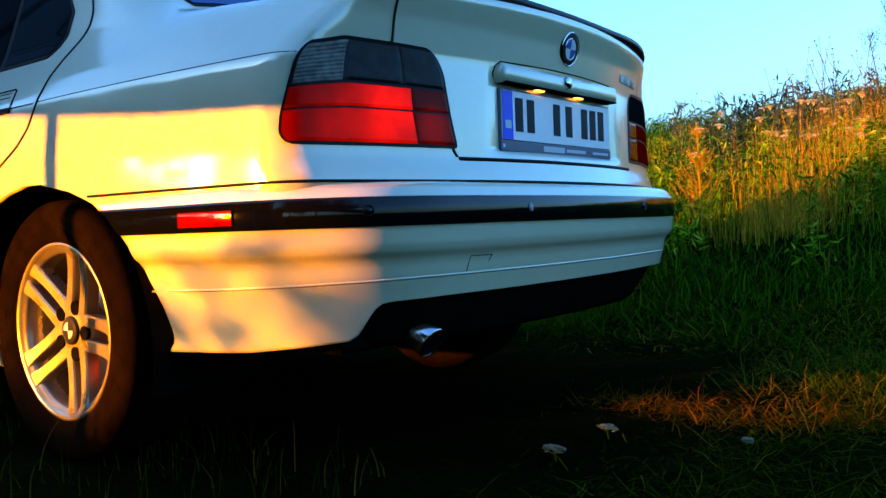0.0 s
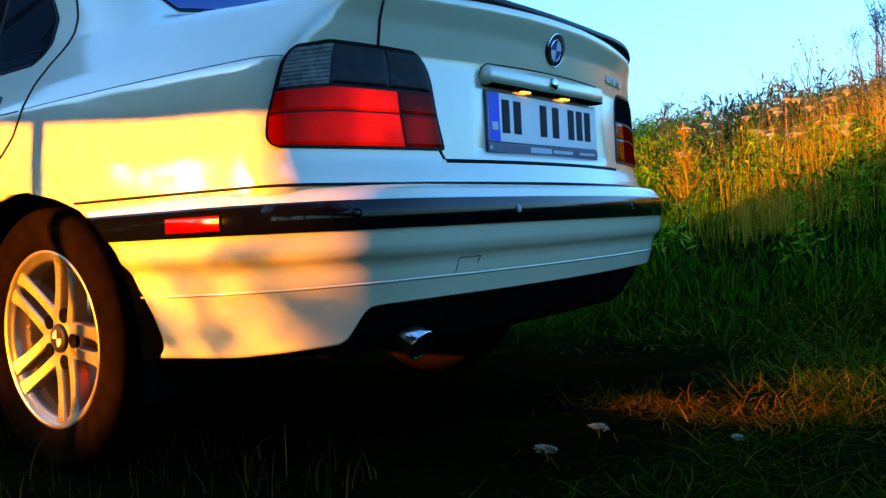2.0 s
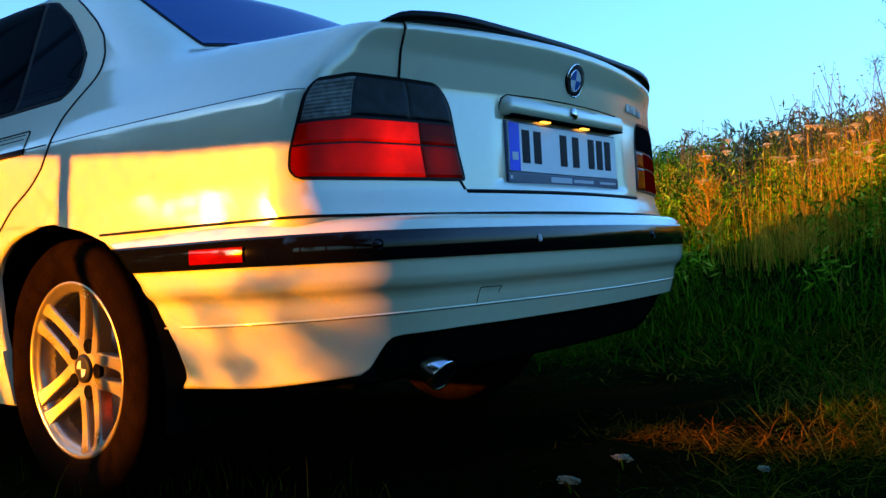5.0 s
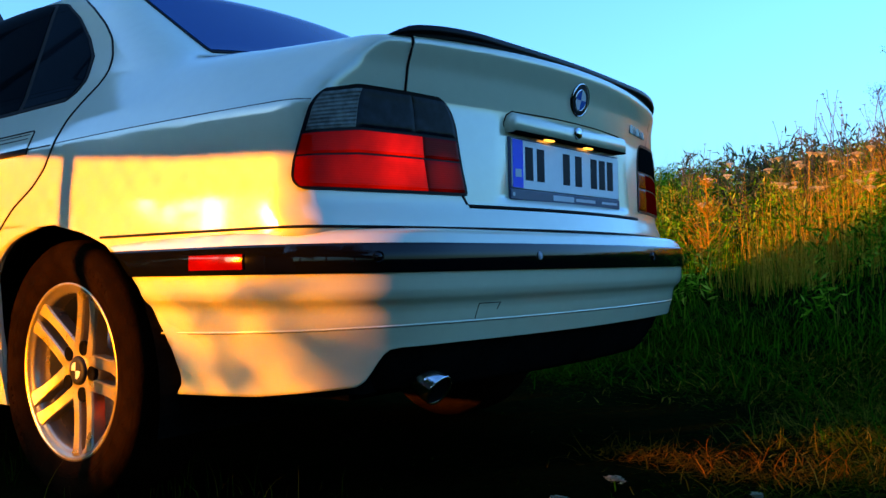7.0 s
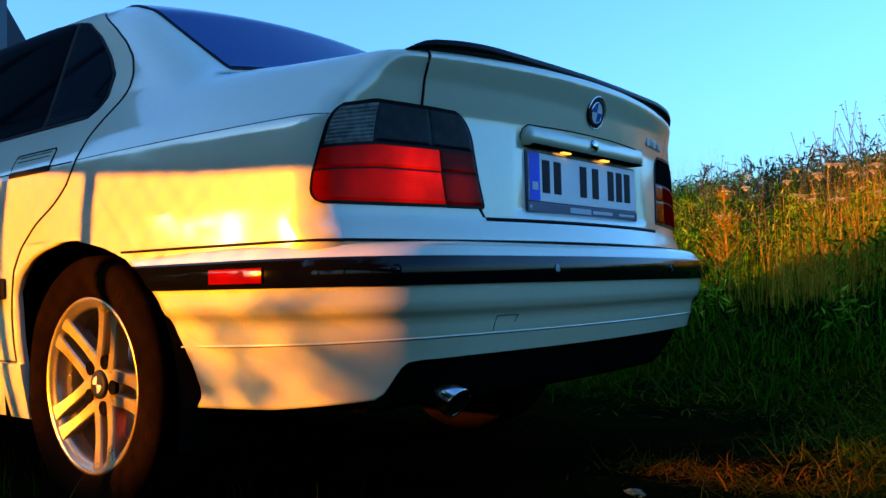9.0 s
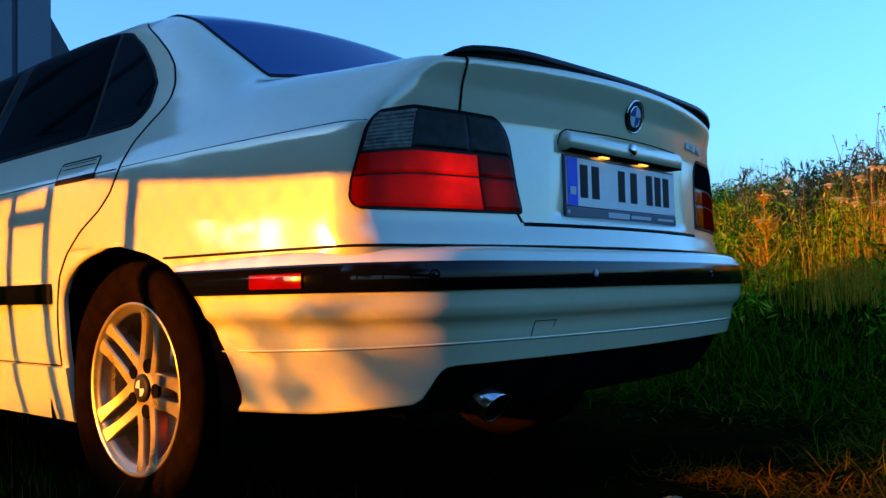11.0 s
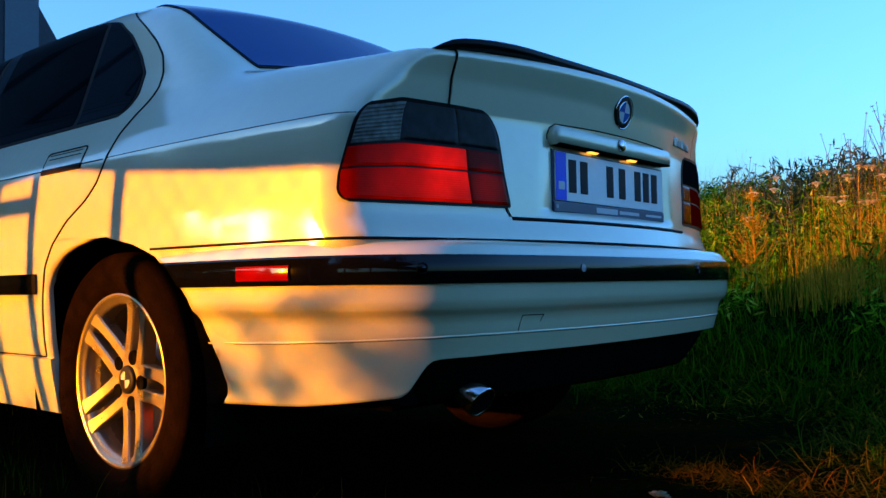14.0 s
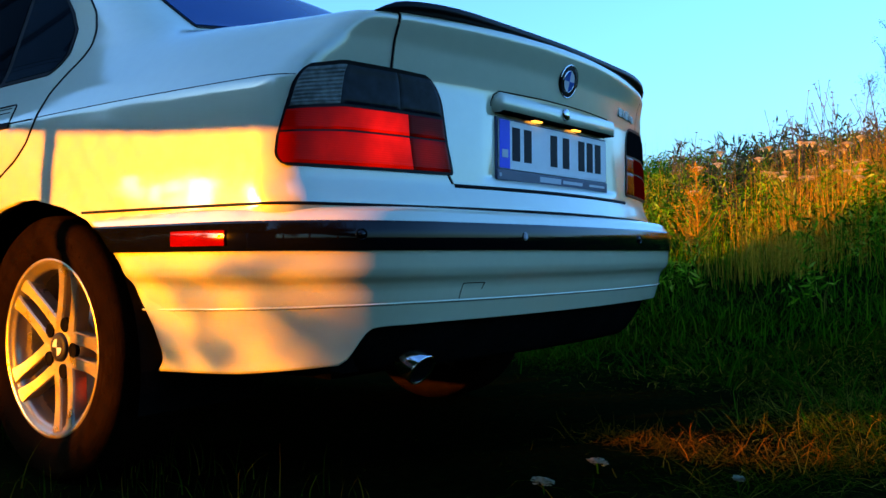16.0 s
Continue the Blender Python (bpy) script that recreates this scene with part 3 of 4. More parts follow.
def band(name, z0, z1, n, mat, lift_by=0.0, lip=0.0, label=""):
    z = np.linspace(z0, z1, n)
    p = round_at(wrap(z), z[:, None], bumper)
    if lift_by:
        p = lift(bumper, p, lift_by)
    s = Sheet().grid(p)
    for e in (p[:, 0], p[:, -1]):
        s.grid(np.stack([e, e * (.955, 1, 1)], 1))
    if lip:
        for e in (p[0], p[-1]):
            s.grid(np.stack([e, e - normal(bumper, e) * lip], 0))
    return s.object(name, mat, rear_bumper, label, weld=.0003)


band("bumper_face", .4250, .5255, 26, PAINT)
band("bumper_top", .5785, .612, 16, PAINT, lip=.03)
band("bumper_strip", .5255, .5785, 14, TRIM, .005, .012, "glossy black bumper strip")
# lower skirt: deep on the left corner, cut away behind
azs = np.concatenate([np.linspace(0, 1, 150)])
rows = []
for t in np.linspace(0, 1, 24):
    z_low = lambda a: np.interp(a, [-20, 10, 30, 42.6, 43.7, 44.3, 45.1, 45.8, 46.5, 48, 55, 150, 152, 185], [.272, .276, .290, .309, .324, .341, .360, .374, .379, .381, .3835, .387, .30, .28])
    z = np.full(150, .4250)
    for _ in range(4):
        w = .851 + BUMP(z)
        a0 = np.degrees(np.arctan2(-.2 - B_FRONT(z), w))
        a = a0 * (1 - azs) + (180 - a0[::-1]) * azs
        z = .4250 + (z_low(a) - .4250) * t
    rows.append(round_at(a, z, bumper))
p = np.stack(rows, 0)
s = Sheet().grid(p)
s.grid(np.stack([p[-1], p[-1] - normal(bumper, p[-1]) * .018 + (0, 0, .002), p[-1] - normal(bumper, p[-1]) * .05 + (0, 0, .03)], 0))
s.grid(np.stack([p[:, 0], p[:, 0] * (.95, 1, 1)], 1))
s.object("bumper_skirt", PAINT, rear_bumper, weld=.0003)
q = wrap(np.array([.4245]))[0]
sag = np.interp(q, [12, 22, 32, 42, 52, 140, 170], [-.018, -.0135, -.008, -.003, 0, 0, -.016])
line = round_at(q, .4250 + sag, bumper)
part("bumper_joint", tube(lift(bumper, line, .0002), .0021, 6), PAINT, rear_bumper, smooth=True)
line = round_at(q, .4222 + sag, bumper)
part("joint_shadow", tube(lift(bumper, line, -.0009), .0012, 5), RUBBER, rear_bumper)
q = np.linspace(wrap(np.array([.606]))[0][0] + .6, 178.5, 200)
part("bumper_gap", tube(lift(body, round_at(q, np.full(200, .6125)), .0), .0032, 6), RUBBER, rear_bumper)
# towing cover outline
for pts in (((-.459, .4285), (-.452, .459)), ((-.452, .459), (-.388, .459)), ((-.388, .459), (-.395, .445))):
    q = np.linspace(0, 1, 8)[:, None]
    xz = np.array(pts[0]) * (1 - q) + np.array(pts[1]) * q
    part("tow_cover_line", tube(lift(bumper, back_at(xz[:, 0], xz[:, 1], bumper), -.0003), .0012, 5), UNDER, rear_bumper)
for mirror in (False, True):
    g = side_at(between(np.full(8, -.687), np.full(8, -.545), 16), np.linspace(.536, .562, 8)[:, None], bumper)
    overlay("reflector", g, bumper, REFLECTOR, .009, rear_bumper, "red side reflector", mirror=mirror, skirt=.006)
for x in (-.697, -.291, .275, .69):
    c = back_at(np.array([x]), np.array([.554]), bumper)[0]
    n = Vector(normal(bumper, c))
    bm = lathe([(.0, .003), (.0080, .003), (.0085, .0), (.0095, .0), (.0102, .0035), (.011, .0)], 24, "z")
    if x == -.291:
        bmesh.ops.scale(bm, vec=(.55, .8, 1), verts=bm.verts)
    bmesh.ops.transform(bm, matrix=Matrix.Translation(Vector(c) + n * .005) @ n.to_track_quat("Z", "Y").to_matrix().to_4x4(), verts=bm.verts)
    part("parking_sensor", bm, TRIM if x != -.291 else GREY_PRINT, rear_bumper, smooth=True)

# black valance, underbody and exhaust
zs2 = np.linspace(.40, .285, 12)
p = round_at(between(np.full(12, 40.), np.full(12, 150.), 60), zs2[:, None], lambda q: bumper(q) + .028 + .5 * (.40 - q[..., 2]) ** 2 * 6)
s = Sheet().grid(p)
s.grid(np.stack([p[-1], p[-1] * (.9, .8, 1) + (0, 0, .01)], 0))
s.object("valance", UNDER, car, "black lower valance")
part("underbody", box((1.50, 2.05, .22), (0, 1.36, .32), .03), UNDER, car)
# Dark boxes added to keep the underside of the tail in deep shade.
part("rear_floor", box((1.10, 1.25, .20), (0, .0, .37), .03), UNDER, car)
part("boot_floor", box((1.36, .40, .20), (0, -.60, .37), .05), UNDER, car)
part("axle", tube([(-.70, 0, .30), (-.3, 0, .30), (.3, 0, .30), (.70, 0, .30)], .05, 10), UNDER, car)
bm = lathe([(.025, -.03), (.030, -.045), (.033, -.05), (.0355, -.046), (.0355, .03), (.030, .04)], 32, "y")
bmesh.ops.rotate(bm, verts=bm.verts, matrix=Matrix.Rotation(radians(32), 3, "X"))
bmesh.ops.translate(bm, verts=bm.verts, vec=(-.506, -.842, .310))
pipe = part("exhaust", bm, CHROME, car, "chrome exhaust tip", smooth=True)
# Dark disc in the mouth stands for the shade inside the pipe.
bm = lathe([(.0, -.044), (.025, -.044), (.0318, -.047)], 24, "y")
bmesh.ops.rotate(bm, verts=bm.verts, matrix=Matrix.Rotation(radians(32), 3, "X"))
bmesh.ops.translate(bm, verts=bm.verts, vec=(-.506, -.842, .310))
part("bore_shade", bm, UNDER, pipe)
part("tail_pipe", tube([(-.506, -.81, .318), (-.508, -.6, .33), (-.5, -.4, .34)], .027, 12), UNDER, pipe)
bm = lathe([(.0, -.30), (.11, -.30), (.12, -.27), (.12, .25), (.11, .28), (.0, .28)], 24, "x")
bmesh.ops.translate(bm, verts=bm.verts, vec=(-.30, -.46, .46))
part("silencer", bm, UNDER, car)

for y0 in (0, 2.70):
    for sg in (-1, 1):
        bm = bmesh.new()
        rings = []
        for x in (.825, .50):
            rings.append([bm.verts.new((sg * x, y0 + .40 * math.cos(a), .28 + .375 * math.sin(a))) for a in np.linspace(-.25, math.pi + .25, 30)])
        for k in range(29):
            bm.faces.new((rings[0][k], rings[0][k + 1], rings[1][k + 1], rings[1][k]))
        bm.faces.new(rings[1])
        part("wheel_well", bm, UNDER, car)


# wheels
def build_wheel():
    w = new("wheel")
    bm = lathe([(.205, -.085), (.216, -.096), (.240, -.104), (.275, -.106), (.298, -.098), (.309, -.086), (.312, -.06), (.312, .06), (.309, .086), (.298, .098), (.26, .105), (.21, .09)], 72)
    for v in bm.verts:
        a = math.atan2(v.co.z, v.co.y)
        r = math.hypot(v.co.y, v.co.z)
        if r > .305 and int((a + 10) * 23) % 2:
            v.co.y *= .994
            v.co.z *= .994
    tyre = part("tyre", bm, TYRE, w, "dusty black tyre", smooth=True)
    for a0, n in ((100, 9), (190, 7), (310, 10)):
        for k in range(n):
            a = radians(a0 + k * 4.2)
            t = Matrix.Translation((-.1043, .266 * math.cos(a), .266 * math.sin(a))) @ Matrix.Rotation(a, 4, "X")
            part("raised_bar", box((.004, .013, .006 if k % 3 else .010), bevel=.001, bm=None, turn=t), TYRE, tyre)
    for r in (.247, .288):
        x = float(np.interp(r, [.240, .275, .298], [-.104, -.106, -.098]))
        part("raised_ring", lathe([(r - .0022, x + .001), (r, x - .0016), (r + .0022, x + .001)], 72), TYRE, tyre, smooth=True)
    bm = lathe([(.186, .08), (.186, -.02), (.183, -.05), (.184, -.074), (.189, -.082), (.194, -.083), (.199, -.088), (.206, -.094), (.211, -.093), (.212, -.084), (.205, -.076)], 72)
    rim = part("rim", bm, ALLOY, w, "five double-spoke silver alloy rim", smooth=True)
    bm = lathe([(.183, .09), (.184, -.045)], 48)
    part("barrel", bm, ALLOY_IN, rim, smooth=True)
    for k in range(5):
        a = radians(-104 + 72 * k)
        for side in (-1, 1):
            bm = bmesh.new()
            secs = []
            for t in np.linspace(0, 1, 7):
                r = .040 + (.196 - .040) * t
                off = side * (.0290 - .0005 * t)
                wd = .0165 - .0020 * math.sin(t * math.pi) + .006 * t ** 8
                face = -.066 - .022 * t + .004 * math.sin(t * math.pi)
                deep = .034
                ring = []
                for dx, dw in ((deep, -.85), (.004, -1), (.0, -.80), (.0, .75), (.004, 1), (deep, .85)):
                    q = off + dw * wd
                    ring.append(bm.verts.new((face + dx, r * math.cos(a) - q * math.sin(a), r * math.sin(a) + q * math.cos(a))))
                secs.append(ring)
            for r0, r1 in zip(secs, secs[1:]):
                for j in range(5):
                    bm.faces.new((r0[j], r0[j + 1], r1[j + 1], r1[j]))
                bm.faces.new((r0[5], r0[0], r1[0], r1[5]))
            bmesh.ops.recalc_face_normals(bm, faces=bm.faces)
            part("spoke", bm, ALLOY, rim)
    part("hub", lathe([(.0, -.066), (.030, -.066), (.040, -.0655), (.068, -.0645), (.074, -.058), (.074, -.03), (.06, .0)], 40), ALLOY, rim, smooth=True)
    cap = part("centre_cap", lathe([(.0, -.074), (.026, -.073), (.034, -.071), (.036, -.062)], 36), PLATE_BLACK, rim, "black and silver centre cap", smooth=True)
    for k in range(4):
        bm = bmesh.new()
        c = bm.verts.new((-.0755, 0, 0))
        arc = [bm.verts.new((-.075, .020 * math.cos(q), .020 * math.sin(q))) for q in np.linspace(k * math.pi / 2, (k + 1) * math.pi / 2, 7)]
        for p0, p1 in zip(arc, arc[1:]):
            bm.faces.new((c, p0, p1))
        part("cap_quarter", bm, PLATE_BLACK if k % 2 else BADGE_WHITE, cap)
    # Dark discs on the hub stand for the shade inside its holes.
    for k in range(5):
        a = radians(-104 + 72 * k)
        bm = lathe([(.0, -.0676), (.0150, -.0678), (.0163, -.0692), (.0176, -.0684), (.018, -.06)], 20)
        bmesh.ops.translate(bm, verts=bm.verts, vec=(0, .058 * math.cos(a), .058 * math.sin(a)))
        part("bolt_hole_shade", bm, UNDER, rim, smooth=True)
        bm = lathe([(.0, -.0655), (.0050, -.0668), (.0058, -.06)], 12)
        a += radians(36)
        bmesh.ops.translate(bm, verts=bm.verts, vec=(0, .064 * math.cos(a), .064 * math.sin(a)))
        part("stud_hole_shade", bm, UNDER, rim, smooth=True)
    part("brake_disc", lathe([(.0, -.012), (.070, -.012), (.075, -.004), (.138, -.004), (.140, .0), (.138, .014), (.06, .016)], 48), DISC, w, smooth=True)
    bm = bmesh.new()
    rings = []
    for q in np.linspace(radians(196), radians(228), 9):
        rings.append([bm.verts.new((x, r * math.cos(q), r * math.sin(q))) for x, r in ((-.03, .128), (-.03, .165), (.03, .168), (.03, .12))])
    for r0, r1 in zip(rings, rings[1:]):
        for j in range(4):
            bm.faces.new((r0[j], r0[(j + 1) % 4], r1[(j + 1) % 4], r1[j]))
    bm.faces.new(rings[0])
    bm.faces.new(rings[-1][::-1])
    bmesh.ops.recalc_face_normals(bm, faces=bm.faces)
    part("calliper", bm, CALIPER, w, "orange-red brake calliper")
    return w


wheel = build_wheel()
wheel.parent = car
wheel.location = (-.712, 0, .304)
for y0, sg in ((2.70, -1), (0, 1), (2.70, 1)):
    other = copy_thing(wheel, pose(sg * .712, y0, .304, 0, 0, 0 if sg < 0 else 180))
# ---- ground ----
def height(x, y):
    """The meadow: flat under the car, a bank rising beyond it."""
    x, y = np.asarray(x, float), np.asarray(y, float)
    d = np.clip(x - 1.9 - .30 * np.clip(y, -3, 12), 0, 7.0)
    bank = .20 * d ** 2 / (d + 1.0)
    bumps = .03 * np.sin(1.7 * x + .6) * np.cos(1.3 * y) + .02 * np.sin(4.1 * x + 2.2 * y)
    far = np.clip((np.hypot(x, y) - 2.0) / 2.5, 0, 1)
    return bank + bumps * far - .008


# Near-black earth: the deep shade round the car is put into its colour.
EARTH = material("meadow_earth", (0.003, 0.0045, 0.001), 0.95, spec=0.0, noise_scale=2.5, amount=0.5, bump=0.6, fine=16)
edge = np.concatenate([-np.geomspace(900, 10, 14), np.linspace(-9.5, 13, 120), np.geomspace(14, 900, 14)])
gx, gy = np.meshgrid(edge, edge, indexing="ij")
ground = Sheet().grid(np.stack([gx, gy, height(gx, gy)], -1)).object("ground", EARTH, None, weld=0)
tagged(ground, "grassy meadow ground rising to a bank", "ground", kind="structure")


# ---- plants ----
def plant_material(name, colours, rough=0.7, thin=0.35):
    """Leaf colour that differs from blade to blade, with some light through the blade."""
    m = bpy.data.materials.new(name)
    m.use_nodes = True
    nt = m.node_tree
    b = nt.nodes["Principled BSDF"]
    b.inputs["Roughness"].default_value, b.inputs["Specular IOR Level"].default_value = rough, 0.0
    geo = nt.nodes.new("ShaderNodeNewGeometry")
    ramp = nt.nodes.new("ShaderNodeValToRGB")
    while len(ramp.color_ramp.elements) < len(colours):
        ramp.color_ramp.elements.new(0.5)
    for k, (at, c) in enumerate(colours):
        ramp.color_ramp.elements[k].position = at
        ramp.color_ramp.elements[k].color = (*c, 1)
    nt.links.new(geo.outputs["Random Per Island"], ramp.inputs[0])
    tr = nt.nodes.new("ShaderNodeBsdfTranslucent")
    mix = nt.nodes.new("ShaderNodeMixShader")
    mix.inputs[0].default_value = thin
    nt.links.new(ramp.outputs[0], b.inputs["Base Color"])
    nt.links.new(ramp.outputs[0], tr.inputs[0])
    nt.links.new(b.outputs[0], mix.inputs[1])
    nt.links.new(tr.outputs[0], mix.inputs[2])
    nt.links.new(mix.outputs[0], nt.nodes["Material Output"].inputs[0])
    return m


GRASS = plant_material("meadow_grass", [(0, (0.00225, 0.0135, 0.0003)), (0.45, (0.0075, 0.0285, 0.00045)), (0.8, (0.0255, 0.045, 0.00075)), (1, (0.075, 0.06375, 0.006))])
LUSH = plant_material("lush_grass", [(0, (0.006, 0.05625, 0.00075)), (0.5, (0.015, 0.0975, 0.0015)), (0.9, (0.045, 0.12, 0.0045)), (1, (0.105, 0.09, 0.015))])
DRY = plant_material("dry_grass", [(0, (.12, .09, .010)), (.5, (.34, .215, .015)), (1, (.52, .36, .04))])
OLIVE = plant_material("olive_grass", [(0, (.03, .05, .002)), (.6, (.085, .085, .006)), (1, (.16, .13, .02))])
# Dry grass whose orange stands for the sun streak lying on it.
TUFT = plant_material("sun_orange_dry_grass", [(0, (.06, .035, .002)), (.6, (.22, .085, .004)), (1, (.40, .15, .01))])
BANK_GREEN = plant_material("bank_weeds", [(0, (.006, .055, .001)), (.5, (.020, .11, .002)), (.9, (.06, .14, .005)), (1, (.14, .13, .02))])
LEAFY = plant_material("weed_leaf", [(0, (.010, .05, .002)), (.45, (.035, .13, .004)), (.8, (.11, .30, .010)), (1, (.28, .40, .05))])
GREYLEAF = plant_material("grey_green_leaf", [(0, (.012, .028, .016)), (.6, (.035, .065, .035)), (1, (.09, .11, .06))], thin=0.15)
GREYTWIG = plant_material("grey_twigs", [(0, (.045, .05, .06)), (1, (.11, .10, .10))], thin=0.05)
STALK = plant_material("dry_stalks", [(0, (.10, .08, .045)), (1, (.26, .18, .09))], thin=0.1)
UMBEL = plant_material("cream_umbels", [(0, (.50, .48, .28)), (1, (.74, .70, .46))], thin=0.25)
LEAF = plant_material("hedge_leaves", [(0, (.020, .045, .010)), (.6, (.04, .08, .016)), (1, (.08, .11, .025))], thin=0.2)
BARK = material("bark", (0.09, 0.065, 0.045), 0.9, spec=0.1, noise_scale=8, amount=0.4, bump=0.8)
rng = np.random.default_rng(7)


def blades(name, x, y, long, wide, mat, label, lean=0.5, base=None, segments=4):
    """Curved tapering blades standing on the ground, one mesh."""
    n = len(x)
    z = height(x, y) if base is None else base
    turn = rng.uniform(0, math.tau, n)
    out = np.stack([np.cos(turn), np.sin(turn)], -1)
    face = turn + rng.normal(math.pi / 2, .5, n)
    wv = np.stack([np.cos(face), np.sin(face), 0 * face], -1)
    bend = np.clip(np.abs(rng.normal(0, lean, n)), .9 if lean > 2 else .05, 2.8)
    twist = rng.normal(0, .6, n)
    tilt = rng.uniform(.2, 1.25, n) if lean > 2 else np.zeros(n)
    pts = []
    for k in range(segments + 1):
        t = k / segments
        a = np.maximum(bend, .05)
        up = np.maximum(long * (np.sin(tilt + a * t) - np.sin(tilt)) / a, .012)
        side = long * (np.cos(tilt) - np.cos(tilt + a * t)) / a
        veer = twist * t * t * side
        c = np.stack([x + out[:, 0] * side - out[:, 1] * veer, y + out[:, 1] * side + out[:, 0] * veer, z + up - .01], -1)
        w = (wide * (1 - t) ** .8)[:, None] * wv / 2
        if k < segments:
            pts += [c - w, c + w]
        else:
            pts += [c]
    v = np.stack(pts, 1).reshape(-1, 3)
    m = len(pts)
    o = (np.arange(n) * m)[:, None]
    quads = np.concatenate([o + np.array([2 * k, 2 * k + 1, 2 * k + 3, 2 * k + 2]) for k in range(segments - 1)], 0)
    tris = o + np.array([2 * segments - 2, 2 * segments - 1, 2 * segments])
    me = bpy.data.meshes.new(name)
    loops = np.concatenate([quads.ravel(), tris.ravel()])
    sizes = np.concatenate([np.full(len(quads), 4), np.full(len(tris), 3)])
    me.vertices.add(len(v))
    me.vertices.foreach_set("co", v.ravel())
    me.loops.add(len(loops))
    me.loops.foreach_set("vertex_index", loops.astype(np.int32))
    me.polygons.add(len(sizes))
    me.polygons.foreach_set("loop_start", np.concatenate([[0], np.cumsum(sizes)[:-1]]).astype(np.int32))
    me.polygons.foreach_set("loop_total", sizes.astype(np.int32))
    me.update(calc_edges=True)
    me.materials.append(mat)
    return tagged(new(name, me), label, "grass", kind="stuff")


def scatter(n, x0, x1, y0, y1, clump=0.0):
    x, y = rng.uniform(x0, x1, n), rng.uniform(y0, y1, n)
    if clump:
        keep = np.array([noise.noise((a * clump, b * clump, 3.1)) for a, b in zip(x, y)]) > rng.uniform(-.45, .35, n)
        x, y = x[keep], y[keep]
    return x, y


def shade_thinned(x, y):
    """Grass thinned to stand for the car's shade: 0 below, 1 a metre away."""
    d = np.hypot(np.clip(np.abs(x) - .80, 0, None), np.clip(np.maximum(1.9 * (-.80 - y), y - 3.6), 0, None))
    return np.clip((d - .12) / 1.15, 0, 1) ** 1.5


x, y = scatter(135000, -1.75, 3.2, -2.3, 1.2, 2.2)
keep = rng.uniform(0, 1, len(x)) < .05 + .95 * shade_thinned(x, y)
x, y = x[keep], y[keep]
blades("short_grass", x, y, rng.uniform(.05, .16, len(x)) * (.35 + .65 * shade_thinned(x, y)), rng.uniform(.0014, .0032, len(x)), GRASS, "short dark green meadow grass", 2.1)
x, y = scatter(9000, -1.0, 1.6, -2.2, -1.0, 2.2)
keep = rng.uniform(0, 1, len(x)) < np.clip(.45 * (x + .2) - .9 * (y + 1.15), .04, 1)
x, y = x[keep], y[keep]
blades("flattened_grass", x, y, rng.uniform(.09, .20, len(x)), rng.uniform(.0016, .0032, len(x)), OLIVE, "flattened olive green grass", 2.2)
x, y = scatter(26000, -4.5, -.5, -.8, 6.0, 1.6)
blades("short_grass", x, y, rng.uniform(.04, .14, len(x)), rng.uniform(.002, .005, len(x)), GRASS, "short dark green meadow grass", .8)
x, y = scatter(24000, .75, 5.0, -2.6, 2.5, 1.1)
keep = rng.uniform(0, 1, len(x)) < shade_thinned(x, y) ** 1.5
x, y = x[keep], y[keep]
blades("long_grass", x, y, rng.uniform(.12, .34, len(x)), rng.uniform(.0025, .0045, len(x)), LUSH, "long green meadow grass", 2.05)
x, y = scatter(6500, .2, 2.6, -2.4, -.2, 2.3)
keep = rng.uniform(0, 1, len(x)) < shade_thinned(x, y) ** 1.5
x, y = x[keep], y[keep]
blades("dry_grass", x, y, rng.uniform(.05, .13, len(x)), rng.uniform(.0014, .0026, len(x)), DRY, "straw-coloured dry grass", 2.2)
x, y = scatter(48000, 2.4, 12.5, -5.5, 8, .8)
blades("bank_grass", x, y, rng.uniform(.15, .55, len(x)) * np.clip((x - 1.9) / 3.6, .3, 1), rng.uniform(.005, .012, len(x)), BANK_GREEN, "tall green weeds on the bank", 1.5)
x, y = scatter(900, 4.4, 12.5, -5.5, 8, .45)
for a, b, r, n in ((5.1, -.22, .30, 400), (5.5, -.66, .30, 900), (6.4, -.75, .40, 1200), (5.6, 1.2, .2, 220), (7.2, -1.8, .7, 1800)):
    x, y = np.concatenate([x, rng.normal(a, r, n)]), np.concatenate([y, rng.normal(b, r, n)])
blades("bank_straw", x, y, rng.uniform(.35, 1.02, len(x)), rng.uniform(.003, .0065, len(x)), DRY, "tall golden dry grass on the bank", .55)
x, y = rng.normal(4.55, .24, 1000), rng.normal(-.12, .22, 1000)
blades("low_straw", x, y, rng.uniform(.18, .44, 1000), rng.uniform(.002, .004, 1000), DRY, "golden dry grass low on the bank", .7)
# flattened dry tufts behind the car, a streak of sunlight in their orange
spots = ((.40, -.84, .06), (.41, -.96, .07), (.38, -1.06, .06), (.32, -1.16, .06), (.38, -1.30, .08), (.45, -1.36, .08), (.42, -1.46, .07))
pick = rng.integers(0, len(spots), 900)
cx, cy, cr = np.array(spots)[pick].T
blades("dry_tufts", rng.normal(cx, cr), rng.normal(cy, cr), rng.uniform(.05, .13, 900), rng.uniform(.0013, .0026, 900), TUFT, "matted dry grass with orange sunlight in its colour", 2.2)
x, y = scatter(70000, -8, 13, -8, 9, .9)
keep = ~((x > -1.75) & (x < 3.2) & (y > -2.3) & (y < 1.2)) & (np.hypot(x + 1.87, y + 1.96) > .5)
x, y = x[keep], y[keep]
